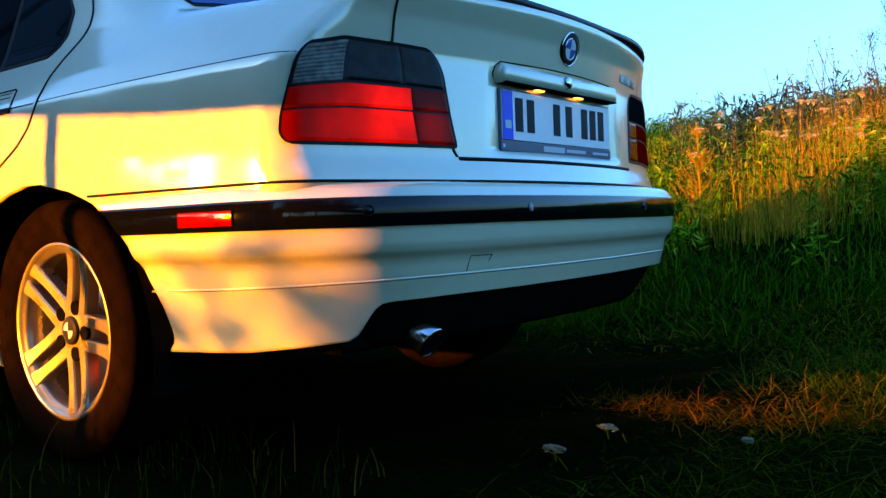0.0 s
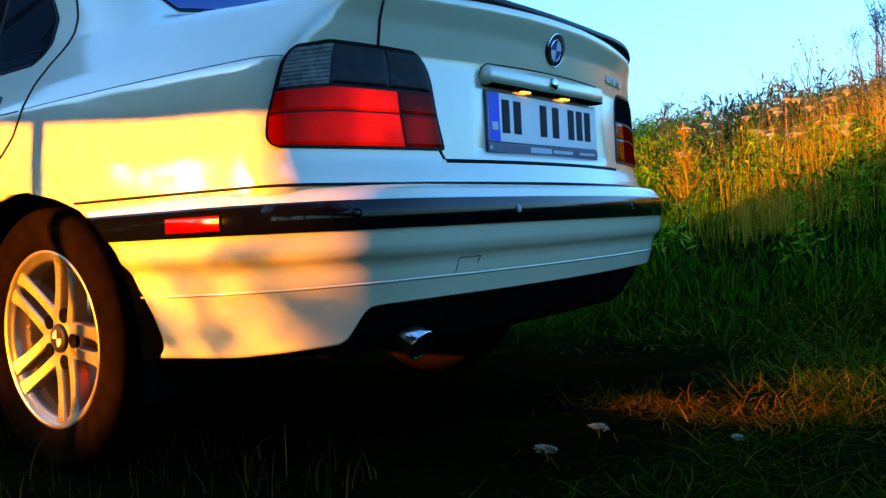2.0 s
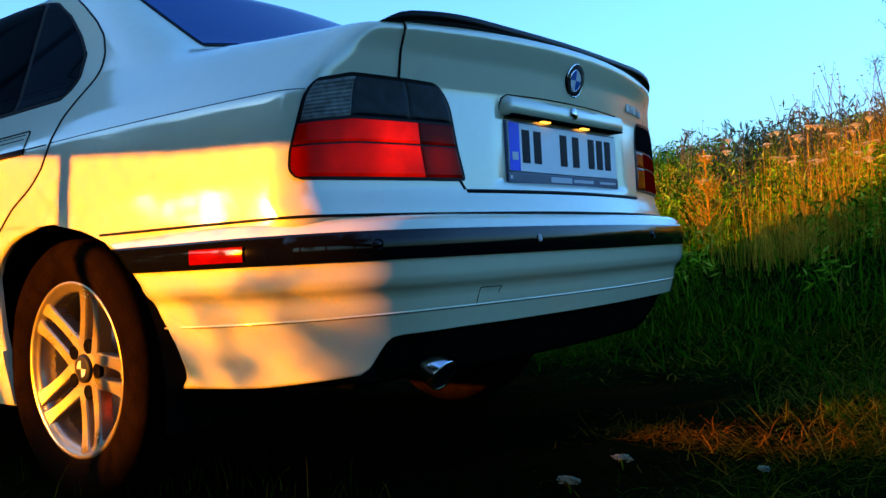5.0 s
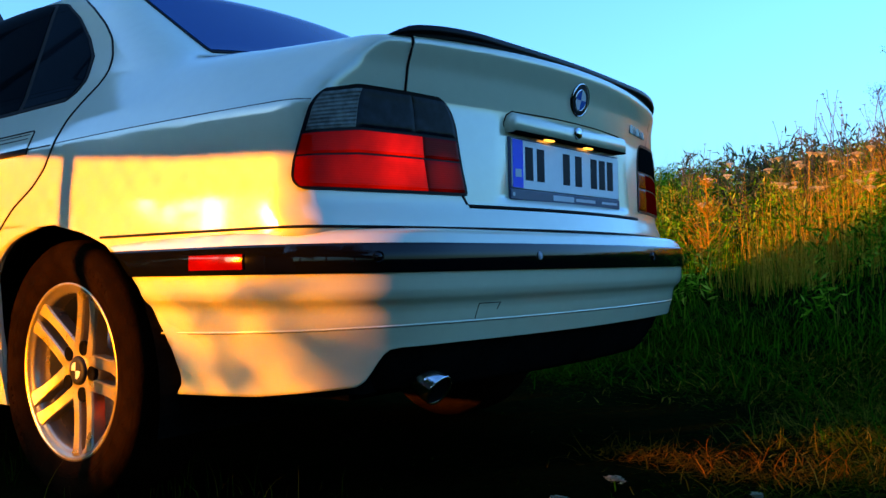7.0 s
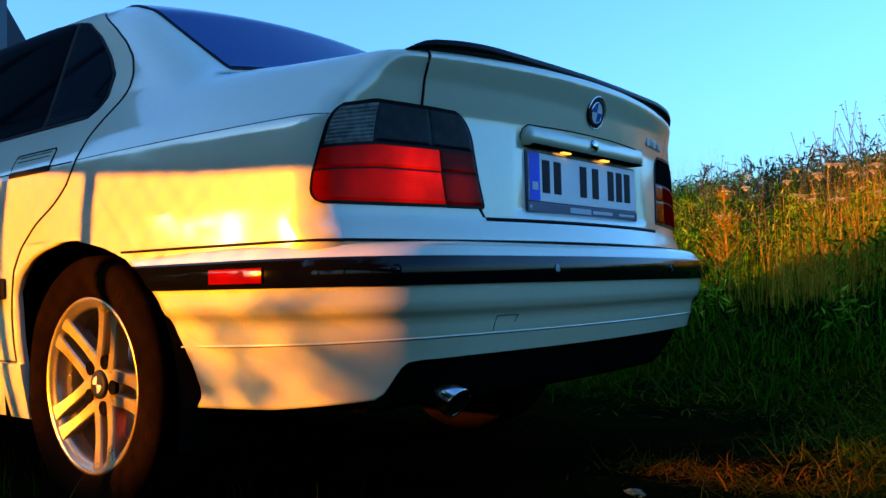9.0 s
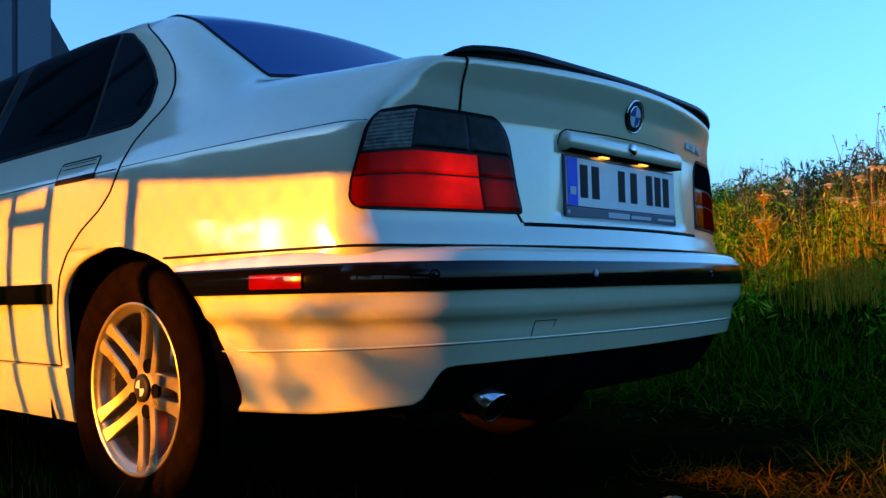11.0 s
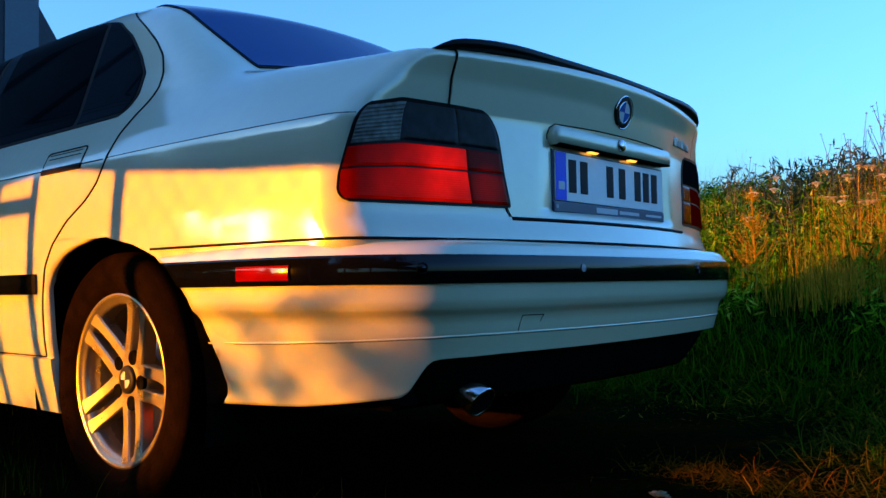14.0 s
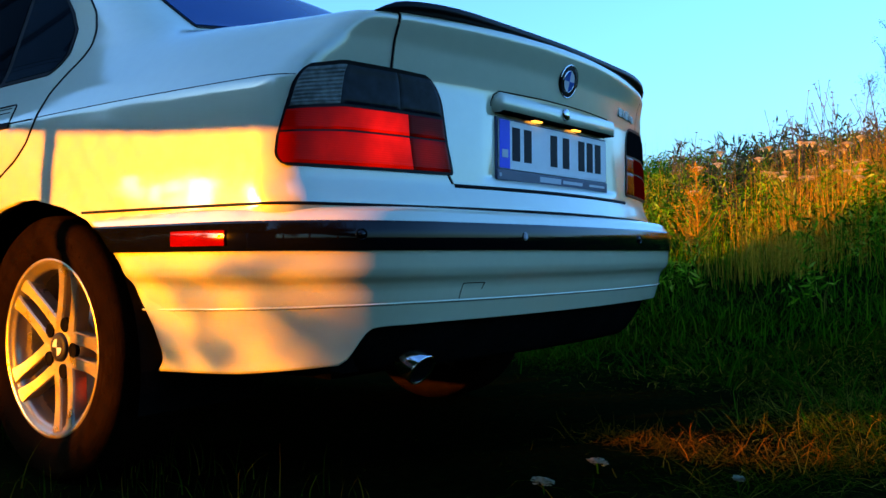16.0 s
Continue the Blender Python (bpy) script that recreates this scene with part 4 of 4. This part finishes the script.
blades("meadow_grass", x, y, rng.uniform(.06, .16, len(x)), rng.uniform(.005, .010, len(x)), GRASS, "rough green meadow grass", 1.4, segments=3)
x, y = scatter(3000, 5.0, 12.5, -5.5, 7, .7)
blades("bank_stalks", x, y, rng.uniform(.6, 1.25, len(x)), rng.uniform(.003, .006, len(x)), STALK, "thin dry stalks above the weeds", .18)


# broad-leaved weeds: small leaves up each stem
def leaves(centres, size, mat, name, label, category, kind="stuff", flat=.6, wide=.28):
    n = len(centres)
    d = rng.normal(0, 1, (n, 3))
    d[:, 2] = d[:, 2] * flat + .25
    d /= np.linalg.norm(d, axis=1, keepdims=True)
    q = np.cross(d, rng.normal(0, 1, (n, 3)))
    q /= np.linalg.norm(q, axis=1, keepdims=True)
    s = (size * rng.uniform(.6, 1.3, n))[:, None]
    up = np.cross(d, q)
    v = np.stack([centres, centres + (d * .5 + q * wide + up * .04) * s, centres + d * s, centres + (d * .5 - q * wide + up * .04) * s], 1).reshape(-1, 3)
    o = (np.arange(n) * 4)[:, None]
    me = bpy.data.meshes.new(name)
    me.from_pydata(v.tolist(), [], np.concatenate([o + np.array([0, 1, 2]), o + np.array([0, 2, 3])], 0).tolist())
    me.materials.append(mat)
    return tagged(new(name, me), label, category, kind=kind)


x, y = scatter(4600, 3.2, 12, -5, 7, .8)
keep = ((x > 4.7) & (y > .45)) | (x > 6.5) | (rng.uniform(0, 1, len(x)) < np.where(x < 4.7, .06, .30))
x, y = x[keep], y[keep]
stem = rng.integers(0, len(x), 120000)
rise = rng.uniform(.05, .70, 120000) * np.clip((x[stem] - 2.4) / 3.6, .3, 1)
c = np.stack([x[stem] + rng.normal(0, .055, 120000), y[stem] + rng.normal(0, .055, 120000), height(x[stem], y[stem]) + rise], -1)
leaves(c, .078, LEAFY, "weed_leaves", "leafy green weeds crowding the bank", "weeds", flat=.9, wide=.11)
# low leafy clumps among the straw
spots = rng.uniform((4.9, -1.5), (6.4, .4), (46, 2))
pick = rng.integers(0, 46, 9000)
tall = rng.uniform(.30, .72, 46)[pick]
a, b = spots[pick, 0] + rng.normal(0, .075, 9000), spots[pick, 1] + rng.normal(0, .075, 9000)
c = np.stack([a, b, height(a, b) + tall * rng.uniform(.1, 1, 9000)], -1)
leaves(c, .070, LEAFY, "weed_clumps", "low leafy weed clumps among the dry grass", "weeds", flat=.9, wide=.12)
# taller grey-green weeds along the crest
x, y = np.concatenate([rng.normal(6.7, .45, 150), rng.normal(7.0, .4, 60)]), np.concatenate([rng.normal(.35, .50, 150), rng.normal(-.6, .3, 60)])
tops = rng.uniform(.45, 1.0, len(x))
stem = rng.integers(0, len(x), 9000)
rise = tops[stem] * rng.uniform(.25, 1, 9000) ** .7
c = np.stack([x[stem] + rng.normal(0, .045, 9000), y[stem] + rng.normal(0, .045, 9000), height(x[stem], y[stem]) + rise], -1)
leaves(c, .085, GREYLEAF, "crest_weeds", "tall grey-green weeds along the crest of the bank", "weeds", flat=1.4, wide=.10)


# wild carrot: stem with a flat cream umbel
def umbel(r, n, bm, at, tip):
    for k in range(n):
        a, q = rng.uniform(0, math.tau), r * math.sqrt(rng.uniform(0, 1))
        p = Vector(at) + tip @ Vector((q * math.cos(a), q * math.sin(a), .012 - .25 * q * q / r + rng.uniform(-.004, .004)))
        s = rng.uniform(.004, .008)
        ring = [bm.verts.new(p + tip @ Vector((s * math.cos(b), s * math.sin(b), rng.uniform(-.002, .002)))) for b in np.linspace(0, math.tau, 6)[:-1]]
        bm.faces.new(ring)


def wild_carrot(tall, r):
    ob = new("wild_carrot")
    lean = rng.uniform(-.12, .12, 2)
    path = [(lean[0] * tall * t * t, lean[1] * tall * t * t, tall * t) for t in np.linspace(0, 1, 6)]
    part("stem", tube(path, [.003, .003, .0025, .0025, .002, .0015], 5), BANK_GREEN, ob)
    bm = bmesh.new()
    tip = Euler((rng.uniform(-.16, .16), rng.uniform(-.16, .16), 0)).to_matrix()
    umbel(r, 110, bm, path[-1], tip)
    for k in range(12):
        a = k * math.tau / 12
        q = Vector(path[-1]) + tip @ Vector((r * .8 * math.cos(a), r * .8 * math.sin(a), .006))
        s = tip @ Vector((-.0012 * math.sin(a), .0012 * math.cos(a), 0))
        low = Vector(path[-1]) - Vector((0, 0, .03))
        bm.faces.new([bm.verts.new(low - s), bm.verts.new(low + s), bm.verts.new(q + s), bm.verts.new(q - s)])
    part("flower_head", bm, UMBEL, ob)
    return tagged(ob, "wild carrot with a flat cream flower head", "flower", "wild carrots on the bank")


kinds = [wild_carrot(t, r) for t, r in ((.66, .032), (.80, .040), (.88, .030), (.60, .045))]
spots = [(4.6 + 1.3 * rng.uniform(0, 1), rng.normal(-.25, .42)) for _ in range(34)]
for k, (a, b) in enumerate(spots):
    m = pose(a, b, float(height(a, b)) - .01, 0, 0, rng.uniform(0, 360))
    if k < 4:
        kinds[k].matrix_basis = m
    else:
        copy_thing(kinds[k % 4], m)
# Darker copy of the umbels, with the shade on low heads put in.
DULL = plant_material("shaded_umbels", [(0, (.16, .17, .10)), (1, (.26, .27, .17))], thin=0.1)
# small cream heads low in the grass
for a, b, r in ((.002, -1.006, .022), (-.227, -.993, .024), (.031, -1.331, .010)):
    ob = new("fallen_flower")
    bm = bmesh.new()
    umbel(r, 60, bm, (0, 0, 0), Euler((.12, .1, 0)).to_matrix())
    part("flower_head", bm, DULL, ob)
    bm = tube([(0, 0, -.06), (.005, 0, -.02), (0, 0, .006)], .0018, 5)
    part("stem", bm, LUSH, ob)
    ob.location = (a, b, float(height(a, b)) + .022)
    tagged(ob, "pale flower head low in the grass", "flower", "pale flowers in the grass")


# branching dry weeds
def dry_weed(tall, spread, twigs, mat, name, label, leafy=0, thick=1.0):
    ob = new(name)
    bm = tube([(0, 0, 0), (.01, .01, tall * .5), (.0, .02, tall)], [.006 * thick, .004 * thick, .002 * thick], 5)
    part("stem", bm, mat, ob)
    for k in range(twigs):
        z0 = tall * rng.uniform(.2, .92)
        a, l = rng.uniform(0, math.tau), spread * rng.uniform(.4, 1) * (1.15 - z0 / tall)
        p0 = Vector((0.008, .012, z0))
        p1 = p0 + Vector((math.cos(a) * l * .6, math.sin(a) * l * .6, l * .5))
        p2 = p0 + Vector((math.cos(a) * l, math.sin(a) * l, l * 1.15))
        bm = tube([p0, p1, p2], [.003 * thick, .0022 * thick, .0012 * thick], 4)
        for _ in range(5 + leafy):
            q = p1.lerp(p2, rng.uniform(-.4, 1)) + Vector(rng.normal(0, .012, 3))
            s = rng.uniform(.006, .014)
            d = Vector(rng.normal(0, 1, 3)).normalized()
            e = d.orthogonal().normalized()
            bm.faces.new([bm.verts.new(q), bm.verts.new(q + d * s + e * s * .4), bm.verts.new(q + d * 2 * s), bm.verts.new(q + d * s - e * s * .4)])
        part("twig", bm, mat, ob)
    return tagged(ob, label, "weed")


w = dry_weed(.90, .27, 44, DRY, "dry_weed", "tall golden branching dry weed on the bank", 7, 1.35)
w.location = (4.25, .35, float(height(4.25, .35)) - .02)


def lacy_shrub(tall):
    """A few thin leaning stems that fork into fine twigs with tiny leaves."""
    ob = new("lacy_shrub")
    for k in range(4):
        a = rng.uniform(0, math.tau)
        lean = Vector((math.cos(a) * .12, .10 + .14 * math.sin(a), 0)) * tall
        p = [Vector((.02 * k, .03 * k, 0)) + lean * t ** 1.5 + Vector((0, 0, tall * t * (1 - .06 * k))) for t in np.linspace(0, 1, 7)]
        part("stem", tube(p, [.013, .012, .010, .008, .006, .004, .002], 5), GREYTWIG, ob)
        bm = bmesh.new()
        for j in range(34):
            f = rng.uniform(.3, 1)
            q0 = p[int(f * 5.99)].lerp(p[int(f * 5.99) + 1], f * 5.99 % 1)
            b, l = rng.uniform(0, math.tau), tall * rng.uniform(.08, .20) * (1.25 - f)
            d = Vector((math.cos(b) * .7, math.sin(b) * .7, 1)).normalized()
            e = d.orthogonal().normalized() * .0028
            tip = q0 + d * l * 1.5
            bm.faces.new([bm.verts.new(q0 - e), bm.verts.new(q0 + e), bm.verts.new(tip)])
            e = d.cross(e).normalized() * .0028
            bm.faces.new([bm.verts.new(q0 - e), bm.verts.new(q0 + e), bm.verts.new(tip)])
            for _ in range(22):
                c = q0.lerp(tip, rng.uniform(.2, 1.05)) + Vector(rng.normal(0, .018, 3))
                g = Vector(rng.normal(0, 1, 3)).normalized()
                h = g.orthogonal().normalized()
                z = rng.uniform(.005, .011)
                bm.faces.new([bm.verts.new(c - g * z), bm.verts.new(c + h * z * .5), bm.verts.new(c + g * z), bm.verts.new(c - h * z * .5)])
        part("foliage", bm, GREYTWIG, ob)
    return tagged(ob, "sparse grey lacy shrub on top of the bank", "shrub", "shrubs on the bank")


for a, b, t in ((6.95, -.50, 1.62), (7.0, -.82, 1.75), (7.1, -1.25, 1.4)):
    o = lacy_shrub(t)
    o.location = (a, b, float(height(a, b)) - .03)


def seed_stalk(tall):
    """A thin bent stalk with a few side stalks, each with a small dark head."""
    ob = new("seed_stalk")
    lean = rng.normal(0, .16, 2)
    p = [Vector((lean[0] * tall * t * t, lean[1] * tall * t * t, tall * t)) for t in np.linspace(0, 1, 7)]
    part("stem", tube(p, [.0045, .0042, .0040, .0036, .0032, .0028, .0022], 5), GREYTWIG, ob)
    ends = [p[-1]]
    for k in range(rng.integers(2, 6)):
        f = rng.uniform(.5, .92)
        q0 = p[int(f * 5.99)]
        a, l = rng.uniform(0, math.tau), tall * rng.uniform(.08, .22)
        q1 = q0 + Vector((math.cos(a) * l * .4, math.sin(a) * l * .4, l))
        part("side_stalk", tube([q0, q0.lerp(q1, .5) + Vector((math.cos(a), math.sin(a), 0)) * l * .06, q1], [.0028, .0024, .0018], 4), GREYTWIG, ob)
        ends.append(q1)
    for q in ends:
        bm = bmesh.new()
        r = rng.uniform(.008, .020)
        for _ in range(16):
            d = Vector(rng.normal(0, 1, 3)).normalized()
            d.z = abs(d.z) * .8
            e = d.orthogonal().normalized() * r * .22
            bm.faces.new([bm.verts.new(q - e), bm.verts.new(q + e), bm.verts.new(q + d * r * 1.3)])
        part("seed_head", bm, GREYTWIG, ob)
    return tagged(ob, "thin grey seed stalk above the weeds", "weed", "seed stalks on the bank")


for k in range(52):
    a = rng.uniform(5.9, 7.3)
    b = rng.uniform(-1.1, 1.5) if k % 3 else rng.uniform(-.9, .3)
    o = seed_stalk(rng.uniform(.75, 1.05) + (.45 if b < .35 else .1) * rng.uniform(0, 1.1))
    o.location = (a, b, float(height(a, b)) - .05)

# ---- fence with climbing foliage, towards the sun ----
STEEL = material("galvanised_steel", (0.32, 0.33, 0.34), 0.5, 0.8, noise_scale=15, amount=0.2)
FX = -3.0
fence = tagged(new("fence"), "galvanised chain-link fence overgrown by climbing leaves", "fence")


def shade_at(y, z):
    """Where the fence stands in the sun's way to a point of the car's flank."""
    t = (FX + .84) / sun_way.x
    return y + sun_way.y * t, z + sun_way.z * t


for y0, z0, r in ((-.065, .86, .024), (.37, .86, .021), (.60, .86, .018), (-1.5, 1.3, .03), (2.2, 1.3, .03)):
    fy, fz = shade_at(y0, z0)
    part("post", tube([(FX, fy, -.05), (FX, fy, .6), (FX, fy, fz + .5)], r, 10), STEEL, fence, smooth=True)
ya, za = shade_at(.36, .755)
yb, zb = shade_at(.62, .755)
part("gate_bar", tube([(FX, ya, za), (FX, yb, zb)], .026, 8), STEEL, fence)
# Unseen board, added so the shade on the flank ends in a line.
edge_pts = [shade_at(a, b + .015) for a, b in ((-8, .68), (-1.6, .70), (-.745, .757), (-.437, .772), (-.037, .808), (.275, .845), (.60, .825), (.9, .82))]
board = Sheet()
ring = [[(FX + dx, a, b - .02 + dz) for dx, dz in ((-.012, 0), (.012, 0), (.012, .16), (-.012, .16), (-.012, 0))] for a, b in edge_pts]
board.grid(np.array(ring)).object("shade_edge_board", BARK, fence, "unseen timber board added for a straight shade edge")
# Unseen panel, added to cut the sun off round the bumper's corner.
part("shade_panel", box((.024, 1.5, 1.35), (FX, -.38, .66), .004), BARK, fence, "unseen upright panel added to end the bumper's sunlight")
for k in range(-12, 28):
    for d in (-1, 1):
        y0 = k * .085
        z0, z1 = .05, 1.12
        run = z1 - z0
        part("wire", tube([(FX, y0, z0), (FX, y0 + d * run * .5, z0 + run * .5), (FX, y0 + d * run, z1)], .0016, 4), STEEL, fence)
ey, ez = np.array(edge_pts).T
far_y = shade_at(.62, 0)[0]
cy = np.concatenate([rng.uniform(ey[1] - .3, far_y, 20000), rng.uniform(ey[0], ey[1], 14000), rng.uniform(far_y, far_y + 1.6, 16000)])
cz = np.interp(cy, ey, ez) + .10 + np.concatenate([.01 + .88 * rng.uniform(0, 1, 20000) ** 1.5, rng.uniform(.0, .3, 14000), rng.uniform(.0, 1, 16000) * np.interp(cy[34000:], [far_y, far_y + 1.6], [.82, .45])])
c = np.stack([FX + rng.normal(0, .07, 50000), cy, cz], -1)
leaves(c, .105, LEAF, "climbing_foliage", "dense climbing leaves along the fence top", "foliage")
# unseen rank grass along the fence foot, added to shade tyre and ground
x, y = rng.normal(FX - .25, .12, 16000), rng.uniform(-2.5, 5.5, 16000)
blades("shade_grass", x, y, rng.uniform(.28, .36, 16000) * np.where(y > shade_at(.32, 0)[0], 1.52, 1.16), rng.uniform(.006, .012, 16000), GRASS, "unseen grass at the fence foot, added to shade the tyre", .35)
# tall weeds beyond the fence, whose soft shade falls on the bumper
WX = -6.6


def leafy_weed(a, b, n, thick):
    """A leaning leafy stem whose shade runs from a to b, two (y, z) points of the car's flank."""
    t = (WX + .80) / sun_way.x
    p = [Vector((WX, y + sun_way.y * t, z + sun_way.z * t)) for y, z in (a, b)]
    d = p[1] - p[0]
    plant = new("leafy_weed")
    foot = Vector((WX, p[0].y - d.y * .25, -.02))
    part("stem", tube([foot, p[0], p[0] + d * .5, p[1]], [.009, .008, .006, .003], 5), STALK, plant)
    k = rng.uniform(-.05, 1.05, n)
    c = np.array(p[0])[None] + np.array(d)[None] * k[:, None] + rng.normal(0, 1, (n, 3)) * (.05, thick, thick)
    foliage = leaves(c, .055, LEAF, "foliage", "", "", wide=.3)
    del foliage["kind"]
    foliage.parent = plant
    tagged(plant, "tall leafy weed beyond the fence", "weed", "weeds at the fence")


for a, b, n, thick in (((-.77, .33), (-.71, .50), 70, .018), ((-.60, .29), (-.57, .47), 60, .022), ((-.50, .28), (-.46, .38), 34, .022)):
    leafy_weed(a, b, n, thick)


# ---- trees out of view beyond the fence ----
def tree(tall, seed, low=.22, near=0):
    g = np.random.default_rng(seed)
    ob = new("tree")
    part("trunk", tube([(0, 0, -.1), (.05, .02, tall * .25), (.0, .1, tall * .5), (.1, .1, tall * .8)], [.16, .12, .09, .04], 9), BARK, ob)
    tips = []
    for k in range(16):
        z0 = tall * g.uniform(low, .75)
        a, l = g.uniform(0, math.tau), tall * g.uniform(.18, .34)
        p2 = Vector((math.cos(a) * l, math.sin(a) * l, z0 + l * g.uniform(.3, .8)))
        part("limb", tube([(0.03, .05, z0), tuple(Vector((0, 0, z0)).lerp(p2, .5) + Vector((0, 0, .1))), tuple(p2)], [.05, .03, .012], 6), BARK, ob)
        tips += [p2, p2.lerp(Vector((0, 0, z0)), .4)]
    tips.append(Vector((.1, .1, tall * .9)))
    c = np.concatenate([np.array(q) + g.normal(0, 1, (420 if near else 150, 3)) * (tall * .075, tall * .075, tall * .055) for q in tips])
    if near:
        c = c[c[:, 2] > near]
    crown = leaves(c, .17 if near else .30, LEAF, "crown", "", "")
    for key in ("kind",):
        if key in crown:
            del crown[key]
    crown.parent = ob
    return tagged(ob, "leafy dark green tree out of view beyond the fence", "tree", "trees beyond the fence")


# The first two are added to hide bright sky from the flank's reflection.
for k, (a, b, t) in enumerate(((-40.5, 40.5, 6.2), (-38, 43, 6.8), (-36, 44, 6.5), (-33, 50, 8), (-29, 52, 6), (-25, 50, 7.5), (-30, 60, 9), (-20, 56, 7), (-16, 54, 8), (-40, 52, 7), (-12, 60, 7))):
    tr = tree(t, 30 + k)
    tr.location = (a, b, 0)
# Nearer unseen trees, added to darken reflections and block blue sky light.
for k, (far, bearing, t) in enumerate(((17, -24, 7.0), (13.5, 44, 5.4), (14, 57, 5.6), (14.5, 70, 5.0), (16, 83, 5.6), (13, 9, 7.2), (13.5, -8, 7.0), (24, 50, 8.5), (25, 64, 8), (10.5, -34, 8), (11, -52, 8), (11, -17, 7.5))):
    tr = tree(t, 60 + k, *((.50, 3.9) if 18 < bearing < 52 else (.28, 1.3)))
    tr.location = (-far * math.cos(radians(bearing)), far * math.sin(radians(bearing)), 0)

# ---- unseen hedge under the trees, added to darken the flank's reflections ----
n = 17000
bearing = np.radians(np.concatenate([rng.uniform(20, 92, 13500), rng.uniform(-12, 20, 3500)]))
rad = 13.2 + rng.normal(0, .35, n)
crest = np.array([float(np.interp(math.degrees(b), [22.5, 23.5, 32, 33, 36, 37, 47, 49], [2.4, .9, .9, 2.4, 2.4, 1.5, 1.5, 2.9])) + .3 * noise.noise((9 * math.cos(b), 9 * math.sin(b), 2.0)) for b in bearing])
c = np.stack([-rad * np.cos(bearing), rad * np.sin(bearing), crest * rng.uniform(.02, 1, n)], -1)
leaves(c, .26, LEAF, "hedge", "unseen hedge added under the trees to darken reflections", "hedge")

# ---- unseen far treeline, low on the horizon, added for dark reflections ----
n = 22000
bearing = np.radians(rng.uniform(100, 352, n))
crest = np.array([4.6 + 2.0 * noise.noise((3 * math.cos(b) * 3, 3 * math.sin(b) * 3, 1.0)) + 1.2 * noise.noise((40 * math.cos(b), 40 * math.sin(b), 5.0)) for b in bearing])
# raised below the sun to mask the bright horizon glow
crest += 3.0 * (np.abs(bearing - radians(150)) < radians(20))
rad = 120 + rng.normal(0, 2.5, n)
c = np.stack([rad * np.cos(bearing), rad * np.sin(bearing), crest * rng.uniform(0, 1, n) ** .8], -1)
leaves(c, 1.5, LEAF, "far_treeline", "unseen distant treeline added as a dark horizon for reflections", "trees")

# ---- shed beyond the car ----
WALL = material("grey_blue_cladding", (0.09, 0.125, 0.16), 0.6, noise_scale=1.5, amount=0.12)
DARKWALL = material("dark_cladding", (0.02, 0.028, 0.042), 0.6, noise_scale=1.5, amount=0.2)
shed = tagged(new("shed"), "grey-blue clad building with a dark sloping gable edge", "building")


def slab(points, y0, y1):
    """A wall with this outline in x and z, from y0 to y1."""
    bm = bmesh.new()
    a = [bm.verts.new((x, y0, z)) for x, z in points]
    b = [bm.verts.new((x, y1, z)) for x, z in points]
    bm.faces.new(a)
    bm.faces.new(b[::-1])
    for k in range(len(points)):
        bm.faces.new((a[k], b[k], b[(k + 1) % len(points)], a[(k + 1) % len(points)]))
    bmesh.ops.recalc_face_normals(bm, faces=bm.faces)
    return bm


part("gable", slab([(4.385, -.2), (5.4, -.2), (5.4, 3.58), (4.30, 5.34), (1.7, 9.5), (1.7, 5.0), (4.385, 5.0)], 12.05, 18), DARKWALL, shed, "dark sloping gable")
for k in range(13):
    x1 = 4.38 - k * .62
    part("wall_panel", slab([(x1 - .53, -.2), (x1, -.2), (x1, 9.5), (x1 - .53, 9.5)], 12.0, 12.2), WALL, shed)
    part("joint", slab([(x1 - .62, -.2), (x1 - .53, -.2), (x1 - .53, 9.5), (x1 - .62, 9.5)], 12.03, 12.2), DARKWALL, shed)
part("back_wall", slab([(-3.6, -.2), (3.4, -.2), (3.4, 9.4), (-3.6, 9.4)], 12.25, 18), WALL, shed)
